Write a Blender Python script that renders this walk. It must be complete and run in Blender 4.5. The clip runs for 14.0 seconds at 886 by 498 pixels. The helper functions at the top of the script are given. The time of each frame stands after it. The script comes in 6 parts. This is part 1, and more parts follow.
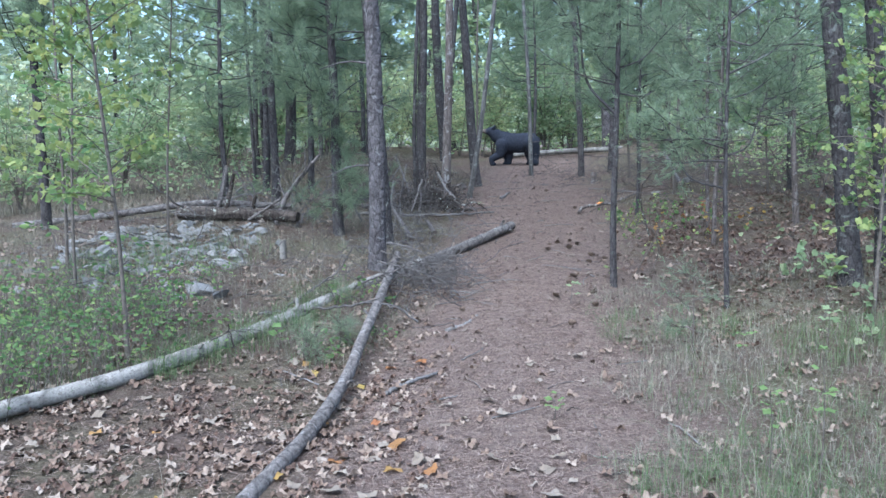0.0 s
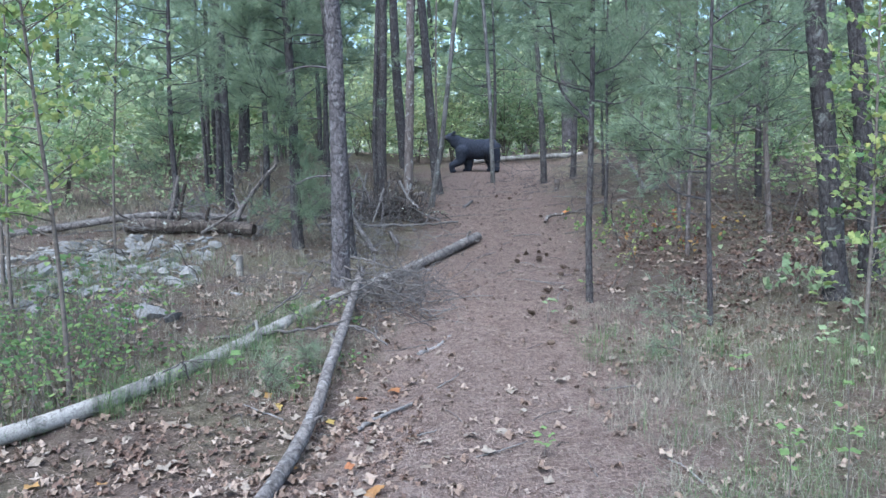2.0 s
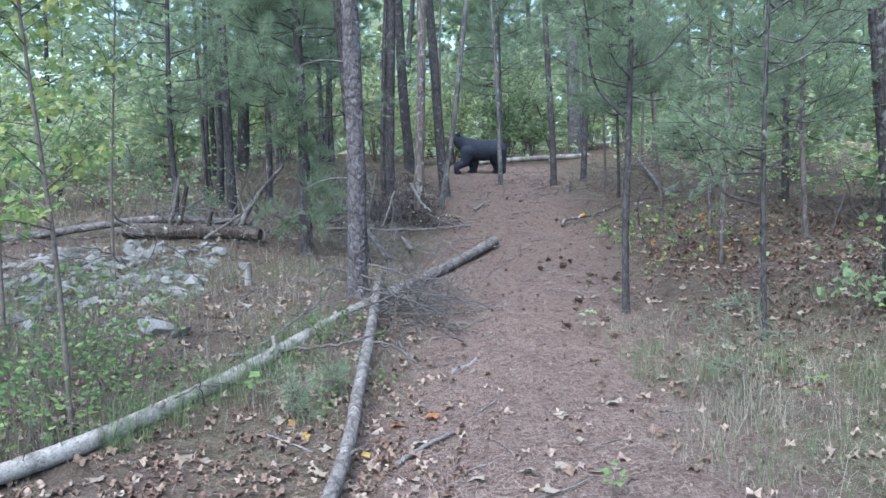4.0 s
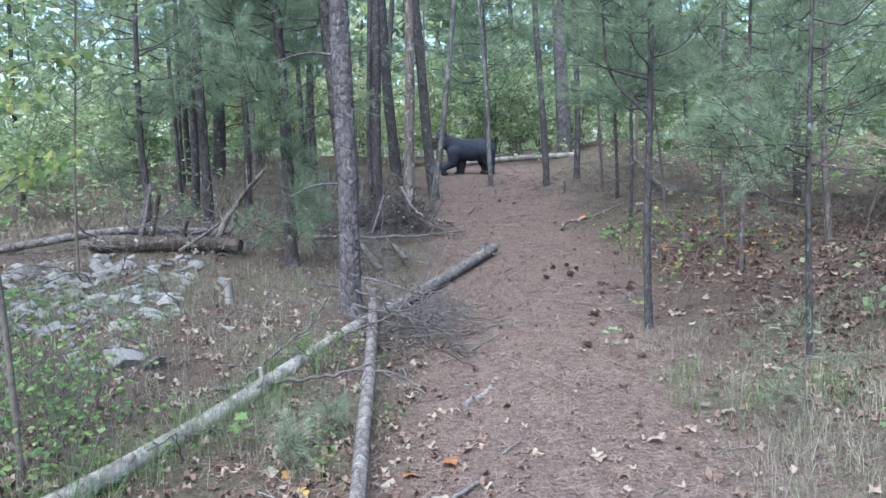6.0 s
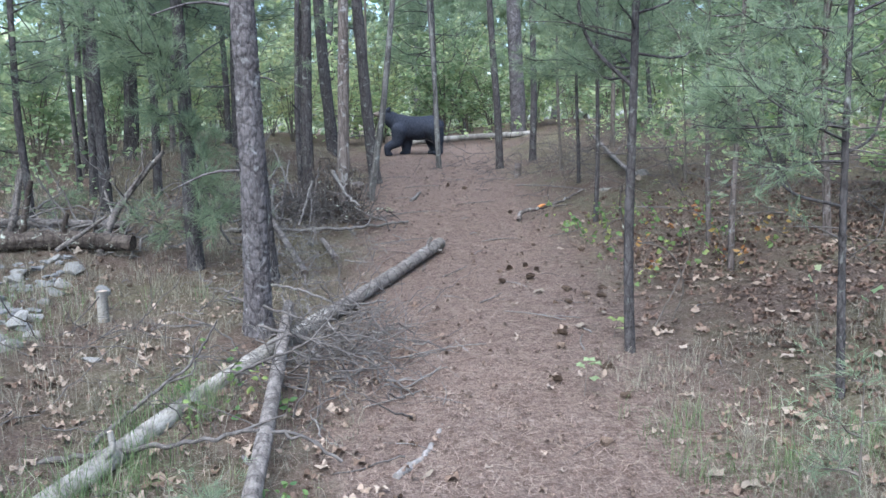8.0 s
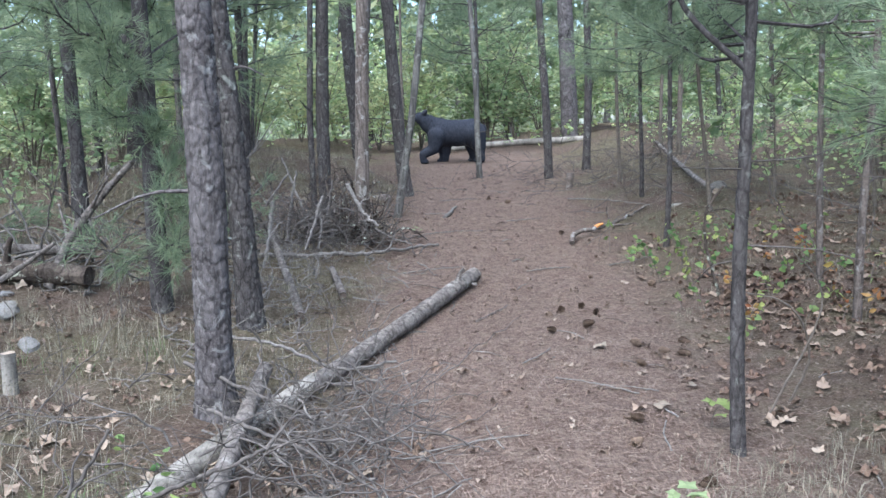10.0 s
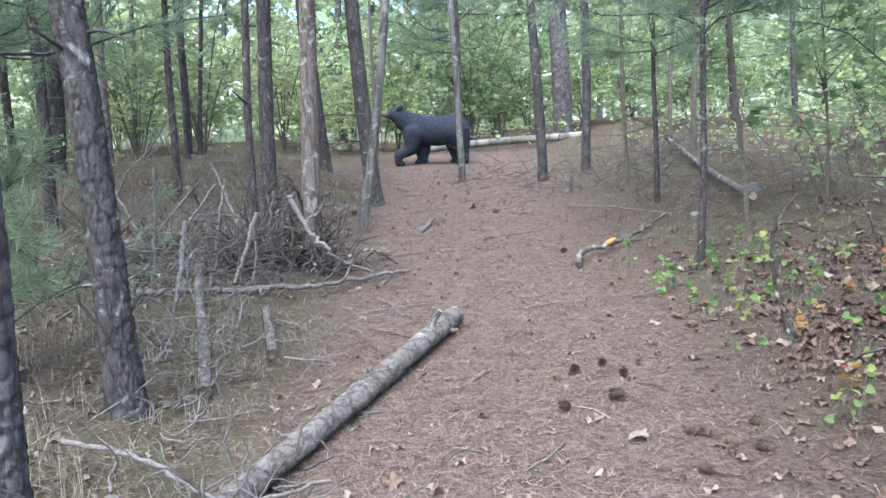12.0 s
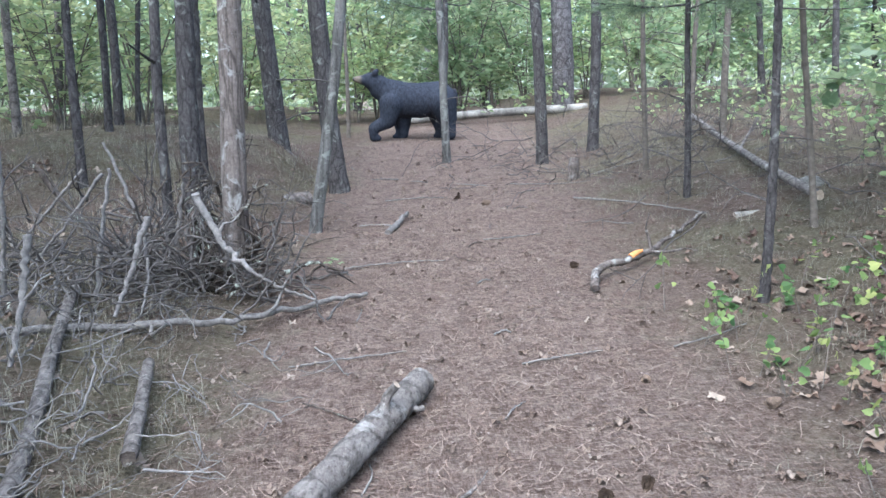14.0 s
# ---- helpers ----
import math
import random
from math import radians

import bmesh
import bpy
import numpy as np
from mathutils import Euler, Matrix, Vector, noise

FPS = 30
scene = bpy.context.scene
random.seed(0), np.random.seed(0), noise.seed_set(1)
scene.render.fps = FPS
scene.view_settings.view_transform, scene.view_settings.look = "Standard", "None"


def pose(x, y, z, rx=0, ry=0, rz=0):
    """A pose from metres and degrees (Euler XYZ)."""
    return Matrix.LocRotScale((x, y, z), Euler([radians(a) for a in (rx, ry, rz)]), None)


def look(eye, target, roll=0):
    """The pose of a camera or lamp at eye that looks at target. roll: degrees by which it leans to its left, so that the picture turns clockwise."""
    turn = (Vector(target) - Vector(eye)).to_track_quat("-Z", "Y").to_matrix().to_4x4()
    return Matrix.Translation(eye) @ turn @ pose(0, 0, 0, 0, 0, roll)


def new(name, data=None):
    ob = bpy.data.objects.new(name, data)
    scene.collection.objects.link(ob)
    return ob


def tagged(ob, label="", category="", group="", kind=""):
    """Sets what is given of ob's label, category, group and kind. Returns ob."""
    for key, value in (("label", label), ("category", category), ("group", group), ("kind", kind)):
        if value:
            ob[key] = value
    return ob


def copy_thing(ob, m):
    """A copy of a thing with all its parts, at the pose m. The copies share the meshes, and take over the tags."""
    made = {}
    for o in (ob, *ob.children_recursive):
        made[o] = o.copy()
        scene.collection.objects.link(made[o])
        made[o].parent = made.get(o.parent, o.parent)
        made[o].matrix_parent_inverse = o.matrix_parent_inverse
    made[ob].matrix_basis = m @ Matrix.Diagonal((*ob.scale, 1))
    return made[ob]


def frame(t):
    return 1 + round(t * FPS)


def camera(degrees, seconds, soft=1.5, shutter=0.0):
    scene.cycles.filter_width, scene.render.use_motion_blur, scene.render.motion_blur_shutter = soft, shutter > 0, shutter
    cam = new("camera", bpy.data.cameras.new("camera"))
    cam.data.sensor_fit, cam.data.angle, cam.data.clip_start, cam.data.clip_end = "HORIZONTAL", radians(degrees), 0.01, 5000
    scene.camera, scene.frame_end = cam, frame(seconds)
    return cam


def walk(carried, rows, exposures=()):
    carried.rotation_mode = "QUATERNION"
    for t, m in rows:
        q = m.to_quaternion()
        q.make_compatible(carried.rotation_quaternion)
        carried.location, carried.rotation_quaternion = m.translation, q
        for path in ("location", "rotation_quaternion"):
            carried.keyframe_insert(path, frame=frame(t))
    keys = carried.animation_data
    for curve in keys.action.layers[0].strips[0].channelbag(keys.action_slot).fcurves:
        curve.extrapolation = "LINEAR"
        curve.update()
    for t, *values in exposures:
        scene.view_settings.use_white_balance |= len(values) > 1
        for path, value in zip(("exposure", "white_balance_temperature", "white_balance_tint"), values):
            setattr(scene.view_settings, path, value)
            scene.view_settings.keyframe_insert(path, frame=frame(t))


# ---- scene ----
cam = camera(55.3, 14.0)
METRES, EYE, TILT, LEAN, TURN = 8.0, 1.5, 0.0, 0.0, 0.0
ROWS = [
    (0.0, 0.0, 0.0, 0.0, -0.07, -6.73, 0.6),
    (0.5, 0.0011, 0.0063, -0.0007, -1.21, -6.65, 0.45),
    (1.0, 0.0058, 0.0277, -0.0006, -2.02, -6.55, 0.48),
    (1.5, 0.005, 0.0415, 0.0069, -2.67, -6.4, 0.54),
    (2.0, -0.0154, 0.0524, 0.0063, -3.26, -6.49, 0.75),
    (2.5, -0.0315, 0.0558, 0.0071, -4.08, -6.52, 0.75),
    (3.0, -0.0393, 0.0612, 0.0072, -4.05, -6.34, 0.61),
    (3.5, -0.0447, 0.091, 0.0054, -3.81, -6.38, 0.66),
    (6.0, -0.0663, 0.2062, 0.0072, -5.6, -6.42, 1.53),
    (6.5, -0.0706, 0.2423, 0.0071, -6.02, -6.84, 1.48),
    (7.0, -0.06, 0.2781, -0.0004, -9.52, -8.44, 1.06),
    (7.5, -0.0478, 0.3235, 0.0087, -9.19, -8.22, 1.13),
    (10.0, 0.0049, 0.553, 0.0081, -5.68, -7.59, 1.24),
    (10.5, 0.0062, 0.6052, 0.0038, -3.91, -7.46, 1.3),
    (11.0, 0.0208, 0.6529, 0.001, -4.22, -7.42, 1.43),
    (11.5, 0.0314, 0.7038, 0.0035, -4.27, -7.35, 1.7),
    (12.0, 0.038, 0.7506, 0.004, -6.64, -7.59, 2.12),
    (12.5, 0.0505, 0.8049, -0.0024, -7.25, -7.85, 2.02),
    (13.0, 0.0565, 0.853, -0.0074, -7.45, -9.52, 1.9),
    (13.5, 0.0677, 0.8992, -0.0005, -8.29, -9.71, 0.85),
    (14.0, 0.0732, 0.9433, 0.0096, -7.22, -9.82, 1.21),
]
# exposure and white balance drift as the path climbs into the shade
walk(cam, [(t, pose(0, 0, EYE, TILT, LEAN, TURN) @ pose(METRES * x, METRES * y, METRES * z, 90 + pitch, roll, yaw)) for t, x, y, z, yaw, pitch, roll in ROWS],
     exposures=[(0.0, 1.66, 5220, 6), (7.5, 1.84, 5530, 7), (11.0, 2.06, 5700, 7), (12.3, 2.29, 5680, 7), (14.0, 2.27, 5500, 6)])

# ---- light ----
world = bpy.data.worlds.new("sky")
scene.world = world
world.use_nodes = True
wn = world.node_tree
sky = wn.nodes.new("ShaderNodeTexSky")
sky.sky_type = "NISHITA"
sky.sun_disc = False
sky.sun_elevation = radians(57)
sky.sun_rotation = radians(-151)
sky.air_density, sky.dust_density, sky.ozone_density = 1.0, 2.5, 1.0
wn.links.new(sky.outputs[0], wn.nodes["Background"].inputs[0])
wn.nodes["Background"].inputs[1].default_value = 0.15
sun_data = bpy.data.lights.new("sun", "SUN")
sun_data.energy, sun_data.angle, sun_data.color = 2.6, radians(75), (1.0, 0.97, 0.93)
sun = new("sun", sun_data)
sun.matrix_world = look((-5, -3, 16), (0, 6, 0))


# ---- materials ----
def base_material(name):
    m = bpy.data.materials.new(name)
    m.use_nodes = True
    nt = m.node_tree
    return m, nt, nt.nodes["Principled BSDF"], nt.nodes["Material Output"]


def ramp(nt, fac, stops):
    r = nt.nodes.new("ShaderNodeValToRGB")
    e = r.color_ramp.elements
    while len(e) < len(stops):
        e.new(0.5)
    for i, (p, c) in enumerate(stops):
        e[i].position, e[i].color = p, (*c, 1)
    nt.links.new(fac, r.inputs[0])
    return r.outputs[0]


def coords(nt, stretch=(1, 1, 1), world_space=False):
    if world_space:
        out = nt.nodes.new("ShaderNodeNewGeometry").outputs["Position"]
    else:
        out = nt.nodes.new("ShaderNodeTexCoord").outputs["Object"]
    mp = nt.nodes.new("ShaderNodeMapping")
    mp.inputs["Scale"].default_value = stretch
    nt.links.new(out, mp.inputs[0])
    return mp.outputs[0]


def noise_tex(nt, vec, scale, detail=5, rough=0.6, dist=0.0):
    n = nt.nodes.new("ShaderNodeTexNoise")
    n.inputs["Scale"].default_value, n.inputs["Detail"].default_value = scale, detail
    n.inputs["Roughness"].default_value, n.inputs["Distortion"].default_value = rough, dist
    nt.links.new(vec, n.inputs["Vector"])
    return n.outputs["Fac"]


def voronoi(nt, vec, scale, feature="F1"):
    n = nt.nodes.new("ShaderNodeTexVoronoi")
    n.feature = feature
    n.inputs["Scale"].default_value = scale
    nt.links.new(vec, n.inputs["Vector"])
    return n.outputs["Distance"]


def mixc(nt, fac, a, b, mode="MIX"):
    n = nt.nodes.new("ShaderNodeMix")
    n.data_type, n.blend_type = "RGBA", mode
    for s, v in ((n.inputs[0], fac), (n.inputs[6], a), (n.inputs[7], b)):
        if isinstance(v, (int, float)):
            s.default_value = v
        elif isinstance(v, tuple):
            s.default_value = (*v, 1)
        else:
            nt.links.new(v, s)
    return n.outputs[2]


def maths(nt, op, a, b=0.0):
    n = nt.nodes.new("ShaderNodeMath")
    n.operation = op
    for s, v in zip(n.inputs, (a, b)):
        if isinstance(v, (int, float)):
            s.default_value = v
        else:
            nt.links.new(v, s)
    return n.outputs[0]


def bump(nt, bsdf, height, strength=0.5, distance=0.01):
    b = nt.nodes.new("ShaderNodeBump")
    b.inputs["Strength"].default_value, b.inputs["Distance"].default_value = strength, distance
    nt.links.new(height, b.inputs["Height"])
    nt.links.new(b.outputs[0], bsdf.inputs["Normal"])


def bark_material(name, dark, mid, light, plate=14.0, tall=0.35, lichen=0.0, lichen_colour=(0.42, 0.45, 0.38), relief=0.012, grain_way=(1, 1, 0.18)):
    """Bark: plates parted by dark furrows, with grain and pale lichen."""
    m, nt, b, _ = base_material(name)
    v = coords(nt, (1, 1, tall))
    v2 = coords(nt, (1, 1, 1))
    warp = nt.nodes.new("ShaderNodeVectorMath")
    warp.operation = "MULTIPLY_ADD"
    wob = nt.nodes.new("ShaderNodeTexNoise")
    wob.inputs["Scale"].default_value = 18
    nt.links.new(v, wob.inputs["Vector"])
    nt.links.new(wob.outputs["Color"], warp.inputs[0])
    warp.inputs[1].default_value = (0.06, 0.06, 0.06)
    nt.links.new(v, warp.inputs[2])
    crack = voronoi(nt, warp.outputs[0], plate, "DISTANCE_TO_EDGE")
    grain = noise_tex(nt, v2, 60, 6, 0.7)
    broad = noise_tex(nt, v2, 4, 4, 0.6)
    col = ramp(nt, grain, [(0.25, dark), (0.5, mid), (0.8, light)])
    col = mixc(nt, ramp(nt, broad, [(0.3, (0.0, 0.0, 0.0)), (0.7, (0.5, 0.5, 0.5))]), col, light)
    streak = noise_tex(nt, coords(nt, grain_way), 75, 6, 0.75, 0.5)
    col = mixc(nt, 1.0, col, ramp(nt, streak, [(0.34, (0.42, 0.41, 0.40)), (0.5, (0.9, 0.9, 0.9)), (0.66, (1.0, 1.0, 1.0))]), "MULTIPLY")
    edge = ramp(nt, crack, [(0.0, (0.5, 0.5, 0.5)), (0.13, (1, 1, 1))])
    col = mixc(nt, 1.0, col, edge, "MULTIPLY")
    if lichen > 0:
        spots = ramp(nt, noise_tex(nt, v2, 11, 6, 0.65, 0.6), [(0.62 - 0.25 * lichen, (0, 0, 0)), (0.72 - 0.25 * lichen, (1, 1, 1))])
        col = mixc(nt, spots, col, lichen_colour)
    nt.links.new(col, b.inputs["Base Color"])
    b.inputs["Roughness"].default_value = 0.95
    b.inputs["Specular IOR Level"].default_value = 0.15
    h = maths(nt, "ADD", maths(nt, "MULTIPLY", ramp(nt, crack, [(0, (0, 0, 0)), (0.2, (1, 1, 1))]), 0.2), maths(nt, "ADD", maths(nt, "MULTIPLY", grain, 0.4), maths(nt, "MULTIPLY", streak, 0.6)))
    bump(nt, b, h, 1.0, relief)
    return m


def leaf_material(name, stops, translucent=0.35, rough=0.6):
    """Leaves and needles: colour varies from piece to piece, light comes through."""
    m, nt, b, out = base_material(name)
    geo = nt.nodes.new("ShaderNodeNewGeometry")
    n = noise_tex(nt, geo.outputs["Position"], 1.3, 3, 0.6)
    fac = maths(nt, "ADD", maths(nt, "MULTIPLY", geo.outputs["Random Per Island"], 0.65), maths(nt, "MULTIPLY", n, 0.35))
    col = ramp(nt, fac, stops)
    nt.links.new(col, b.inputs["Base Color"])
    b.inputs["Roughness"].default_value = rough
    b.inputs["Specular IOR Level"].default_value = 0.25
    if translucent > 0:
        tr = nt.nodes.new("ShaderNodeBsdfTranslucent")
        nt.links.new(col, tr.inputs[0])
        mx = nt.nodes.new("ShaderNodeMixShader")
        mx.inputs[0].default_value = translucent
        nt.links.new(b.outputs[0], mx.inputs[1])
        nt.links.new(tr.outputs[0], mx.inputs[2])
        nt.links.new(mx.outputs[0], out.inputs[0])
    return m


def ground_material():
    """Forest floor: a worn, pinkish-brown strip of pine straw, darker leaf mould beside it, straw-coloured grass patches."""
    m, nt, b, _ = base_material("forest_floor")
    v = coords(nt, (1, 1, 1), True)
    fine = noise_tex(nt, v, 70, 8, 0.75, 0.4)
    streak = noise_tex(nt, coords(nt, (1.0, 0.25, 1.0), True), 90, 5, 0.7, 1.5)
    streak2 = noise_tex(nt, coords(nt, (0.22, 1.0, 1.0), True), 80, 5, 0.7, 1.8)
    broad = noise_tex(nt, v, 1.1, 5, 0.6)
    mid = noise_tex(nt, v, 7, 5, 0.65)
    straw = ramp(nt, maths(nt, "MULTIPLY", maths(nt, "ADD", streak, streak2), 0.5),
                 [(0.32, (0.063, 0.045, 0.035)), (0.46, (0.177, 0.129, 0.106)), (0.54, (0.272, 0.212, 0.180)), (0.66, (0.392, 0.335, 0.298))])
    mould = ramp(nt, fine, [(0.3, (0.041, 0.031, 0.025)), (0.5, (0.136, 0.102, 0.082)), (0.7, (0.286, 0.238, 0.197))])
    grassy = ramp(nt, fine, [(0.25, (0.051, 0.051, 0.031)), (0.5, (0.143, 0.133, 0.085)), (0.75, (0.272, 0.245, 0.170))])
    side = mixc(nt, ramp(nt, broad, [(0.42, (0, 0, 0)), (0.6, (1, 1, 1))]), mould, grassy)
    # distance from the trodden line x = 0.12 y - 0.25
    sep = nt.nodes.new("ShaderNodeSeparateXYZ")
    nt.links.new(coords(nt, (1, 1, 1), True), sep.inputs[0])
    line = maths(nt, "SUBTRACT", maths(nt, "MULTIPLY", sep.outputs[1], 0.115), 0.32)
    side_way = maths(nt, "SUBTRACT", sep.outputs[0], line)
    off = maths(nt, "MAXIMUM", maths(nt, "MULTIPLY", side_way, 0.6), maths(nt, "MULTIPLY", side_way, -1.0))
    off = maths(nt, "ADD", off, maths(nt, "MULTIPLY", maths(nt, "SUBTRACT", mid, 0.5), 0.9))
    worn = ramp(nt, off, [(0.55, (1, 1, 1)), (1.6, (0.15, 0.15, 0.15))])
    col = mixc(nt, worn, side, straw)
    tint = ramp(nt, mid, [(0.3, (0.72, 0.68, 0.66)), (0.7, (1.0, 1.0, 1.0))])
    scrap = ramp(nt, noise_tex(nt, v, 26, 4, 0.7, 0.8), [(0.36, (0.62, 0.60, 0.59)), (0.5, (0.92, 0.92, 0.92)), (0.64, (1.0, 1.0, 1.0))])
    chip = ramp(nt, voronoi(nt, coords(nt, (1.0, 0.6, 1.0), True), 34), [(0.08, (0.8, 0.8, 0.8)), (0.2, (0.0, 0.0, 0.0))])
    col = mixc(nt, 1.0, mixc(nt, 1.0, col, tint, "MULTIPLY"), scrap, "MULTIPLY")
    pick = ramp(nt, noise_tex(nt, v, 9, 2, 0.5), [(0.55, (0, 0, 0)), (0.62, (1, 1, 1))])
    col = mixc(nt, maths(nt, "MULTIPLY", chip, pick), col, (0.42, 0.36, 0.31))
    nt.links.new(col, b.inputs["Base Color"])
    b.inputs["Roughness"].default_value = 1.0
    b.inputs["Specular IOR Level"].default_value = 0.1
    bump(nt, b, maths(nt, "ADD", maths(nt, "ADD", fine, maths(nt, "MULTIPLY", streak, 0.6)), noise_tex(nt, v, 26, 4, 0.7)), 1.0, 0.03)
    return m


def rock_material():
    m, nt, b, _ = base_material("pale_stone")
    v = coords(nt)
    info = nt.nodes.new("ShaderNodeObjectInfo")
    n = noise_tex(nt, v, 9, 8, 0.65)
    col = ramp(nt, n, [(0.3, (0.11, 0.107, 0.102)), (0.5, (0.22, 0.215, 0.207)), (0.7, (0.33, 0.323, 0.31))])
    shade = ramp(nt, info.outputs["Random"], [(0.0, (0.55, 0.56, 0.60)), (0.5, (0.85, 0.84, 0.82)), (1.0, (1.0, 0.98, 0.94))])
    nt.links.new(mixc(nt, 1.0, col, shade, "MULTIPLY"), b.inputs["Base Color"])
    b.inputs["Roughness"].default_value = 0.9
    bump(nt, b, noise_tex(nt, v, 40, 6, 0.7), 0.6, 0.01)
    return m


def plain_material(name, a, c, scale=25, rough=0.85, relief=0.004, stretch=(1, 1, 1)):
    m, nt, b, _ = base_material(name)
    n = noise_tex(nt, coords(nt, stretch), scale, 6, 0.65)
    nt.links.new(ramp(nt, n, [(0.3, a), (0.7, c)]), b.inputs["Base Color"])
    b.inputs["Roughness"].default_value = rough
    b.inputs["Specular IOR Level"].default_value = 0.2
    bump(nt, b, n, 0.6, relief)
    return m


GROUND = ground_material()
PINE_BARK = bark_material("pine_bark", (0.034, 0.029, 0.030), (0.085, 0.075, 0.076), (0.175, 0.164, 0.166), 14, 0.6, 0.2, (0.185, 0.182, 0.178))
DARK_BARK = bark_material("dark_bark", (0.024, 0.021, 0.021), (0.058, 0.052, 0.052), (0.118, 0.110, 0.108), 18, 0.4, 0.15, (0.172, 0.179, 0.164))
BROWN_BARK = bark_material("brown_bark", (0.055, 0.044, 0.040), (0.125, 0.102, 0.091), (0.225, 0.195, 0.175), 16, 0.15, 0.28, (0.27, 0.262, 0.25))
GREY_BARK = bark_material("smooth_grey_bark", (0.058, 0.056, 0.054), (0.107, 0.103, 0.098), (0.167, 0.162, 0.152), 9, 0.12, 0.35, (0.176, 0.181, 0.167), 0.004)
LOG_BARK = bark_material("log_bark", (0.052, 0.041, 0.037), (0.138, 0.119, 0.109), (0.268, 0.247, 0.230), 9, 1.0, 0.12, (0.275, 0.262, 0.245), 0.016, (1, 0.3, 1))
PALE_LOG = bark_material("pale_log", (0.120, 0.104, 0.090), (0.250, 0.232, 0.206), (0.370, 0.350, 0.318), 3, 0.2, 0.06, (0.129, 0.110, 0.092), 0.006, (1, 0.15, 1))
DEAD_LOG = bark_material("rotten_log", (0.026, 0.020, 0.017), (0.066, 0.052, 0.044), (0.150, 0.126, 0.107), 15, 0.2, 0.15, grain_way=(0.15, 1, 1))
STICK = plain_material("grey_stick", (0.058, 0.051, 0.047), (0.180, 0.166, 0.155), 45)
TWIG = plain_material("twig_grey", (0.034, 0.029, 0.027), (0.118, 0.106, 0.098), 30)
PALE_STICK = plain_material("bleached_stick", (0.080, 0.072, 0.068), (0.225, 0.208, 0.195), 45)
STEM = plain_material("sapling_stem", (0.06, 0.05, 0.042), (0.15, 0.13, 0.11), 30)
WOOD = plain_material("split_wood", (0.16, 0.125, 0.095), (0.36, 0.30, 0.24), 40)
ORANGE_WOOD = plain_material("fresh_orange_wood", (0.45, 0.17, 0.05), (0.62, 0.30, 0.12), 40)
ROCK = rock_material()
NEEDLES = leaf_material("pine_needles", [(0.1, (0.115, 0.160, 0.102)), (0.5, (0.185, 0.240, 0.150)), (0.9, (0.280, 0.335, 0.205))], 0.5)
LEAF_GREEN = leaf_material("green_leaves", [(0.1, (0.066, 0.131, 0.053)), (0.5, (0.139, 0.221, 0.082)), (0.8, (0.238, 0.312, 0.107)), (0.95, (0.361, 0.361, 0.098))], 0.5)
LEAF_YELLOW = leaf_material("yellowing_leaves", [(0.1, (0.115, 0.180, 0.066)), (0.5, (0.205, 0.270, 0.100)), (0.8, (0.330, 0.355, 0.120)), (0.95, (0.430, 0.350, 0.090))], 0.5)
# woodland green lifted paler, so the colour carries the background's bright haze
LEAF_FAR = leaf_material("hazed_woodland_leaves", [(0.1, (0.16, 0.24, 0.12)), (0.4, (0.26, 0.34, 0.17)), (0.7, (0.38, 0.45, 0.22)), (0.95, (0.52, 0.54, 0.24))], 0.5)
LEAF_PALE = leaf_material("pale_green_leaves", [(0.1, (0.137, 0.202, 0.108)), (0.5, (0.230, 0.302, 0.158)), (0.9, (0.374, 0.410, 0.230))], 0.5)
LEAF_DEAD = leaf_material("fallen_leaves", [(0.1, (0.069, 0.046, 0.033)), (0.38, (0.147, 0.101, 0.074)), (0.62, (0.258, 0.198, 0.152)), (0.86, (0.285, 0.236, 0.188)), (0.97, (0.270, 0.130, 0.055))], 0.15, 0.8)
LEAF_SCRAP = leaf_material("leaf_scraps", [(0.1, (0.055, 0.038, 0.029)), (0.5, (0.130, 0.095, 0.074)), (0.9, (0.245, 0.198, 0.162))], 0.1, 0.85)
# far leaf green washed out: the haze of distance is in the base colour
LEAF_HAZE = leaf_material("hazed_distant_leaves", [(0.1, (0.26, 0.34, 0.22)), (0.4, (0.36, 0.44, 0.30)), (0.7, (0.47, 0.53, 0.36)), (0.95, (0.58, 0.58, 0.34))], 0.5)
# yellowing bush green, also paled in the colour to paint in background haze
LEAF_BUSH = leaf_material("hazed_bush_leaves", [(0.1, (0.20, 0.26, 0.14)), (0.5, (0.31, 0.36, 0.19)), (0.85, (0.43, 0.44, 0.22)), (0.97, (0.48, 0.42, 0.13))], 0.5)
LEAF_ORANGE = leaf_material("orange_leaves", [(0.1, (0.225, 0.075, 0.038)), (0.5, (0.290, 0.165, 0.062)), (0.9, (0.380, 0.300, 0.085))], 0.35)
LEAF_TAN = leaf_material("tan_leaf", [(0.1, (0.150, 0.118, 0.088)), (0.9, (0.250, 0.214, 0.172))], 0.15, 0.8)
LEAF_RUST = leaf_material("rust_leaves", [(0.1, (0.058, 0.037, 0.029)), (0.5, (0.122, 0.078, 0.057)), (0.9, (0.205, 0.150, 0.110))], 0.15, 0.8)
STRAW = leaf_material("pine_straw", [(0.1, (0.111, 0.073, 0.057)), (0.5, (0.201, 0.141, 0.111)), (0.9, (0.325, 0.257, 0.213))], 0.0, 0.8)
GRASS_DRY = leaf_material("dry_grass", [(0.1, (0.092, 0.079, 0.058)), (0.5, (0.190, 0.172, 0.130)), (0.9, (0.315, 0.292, 0.230))], 0.25, 0.8)
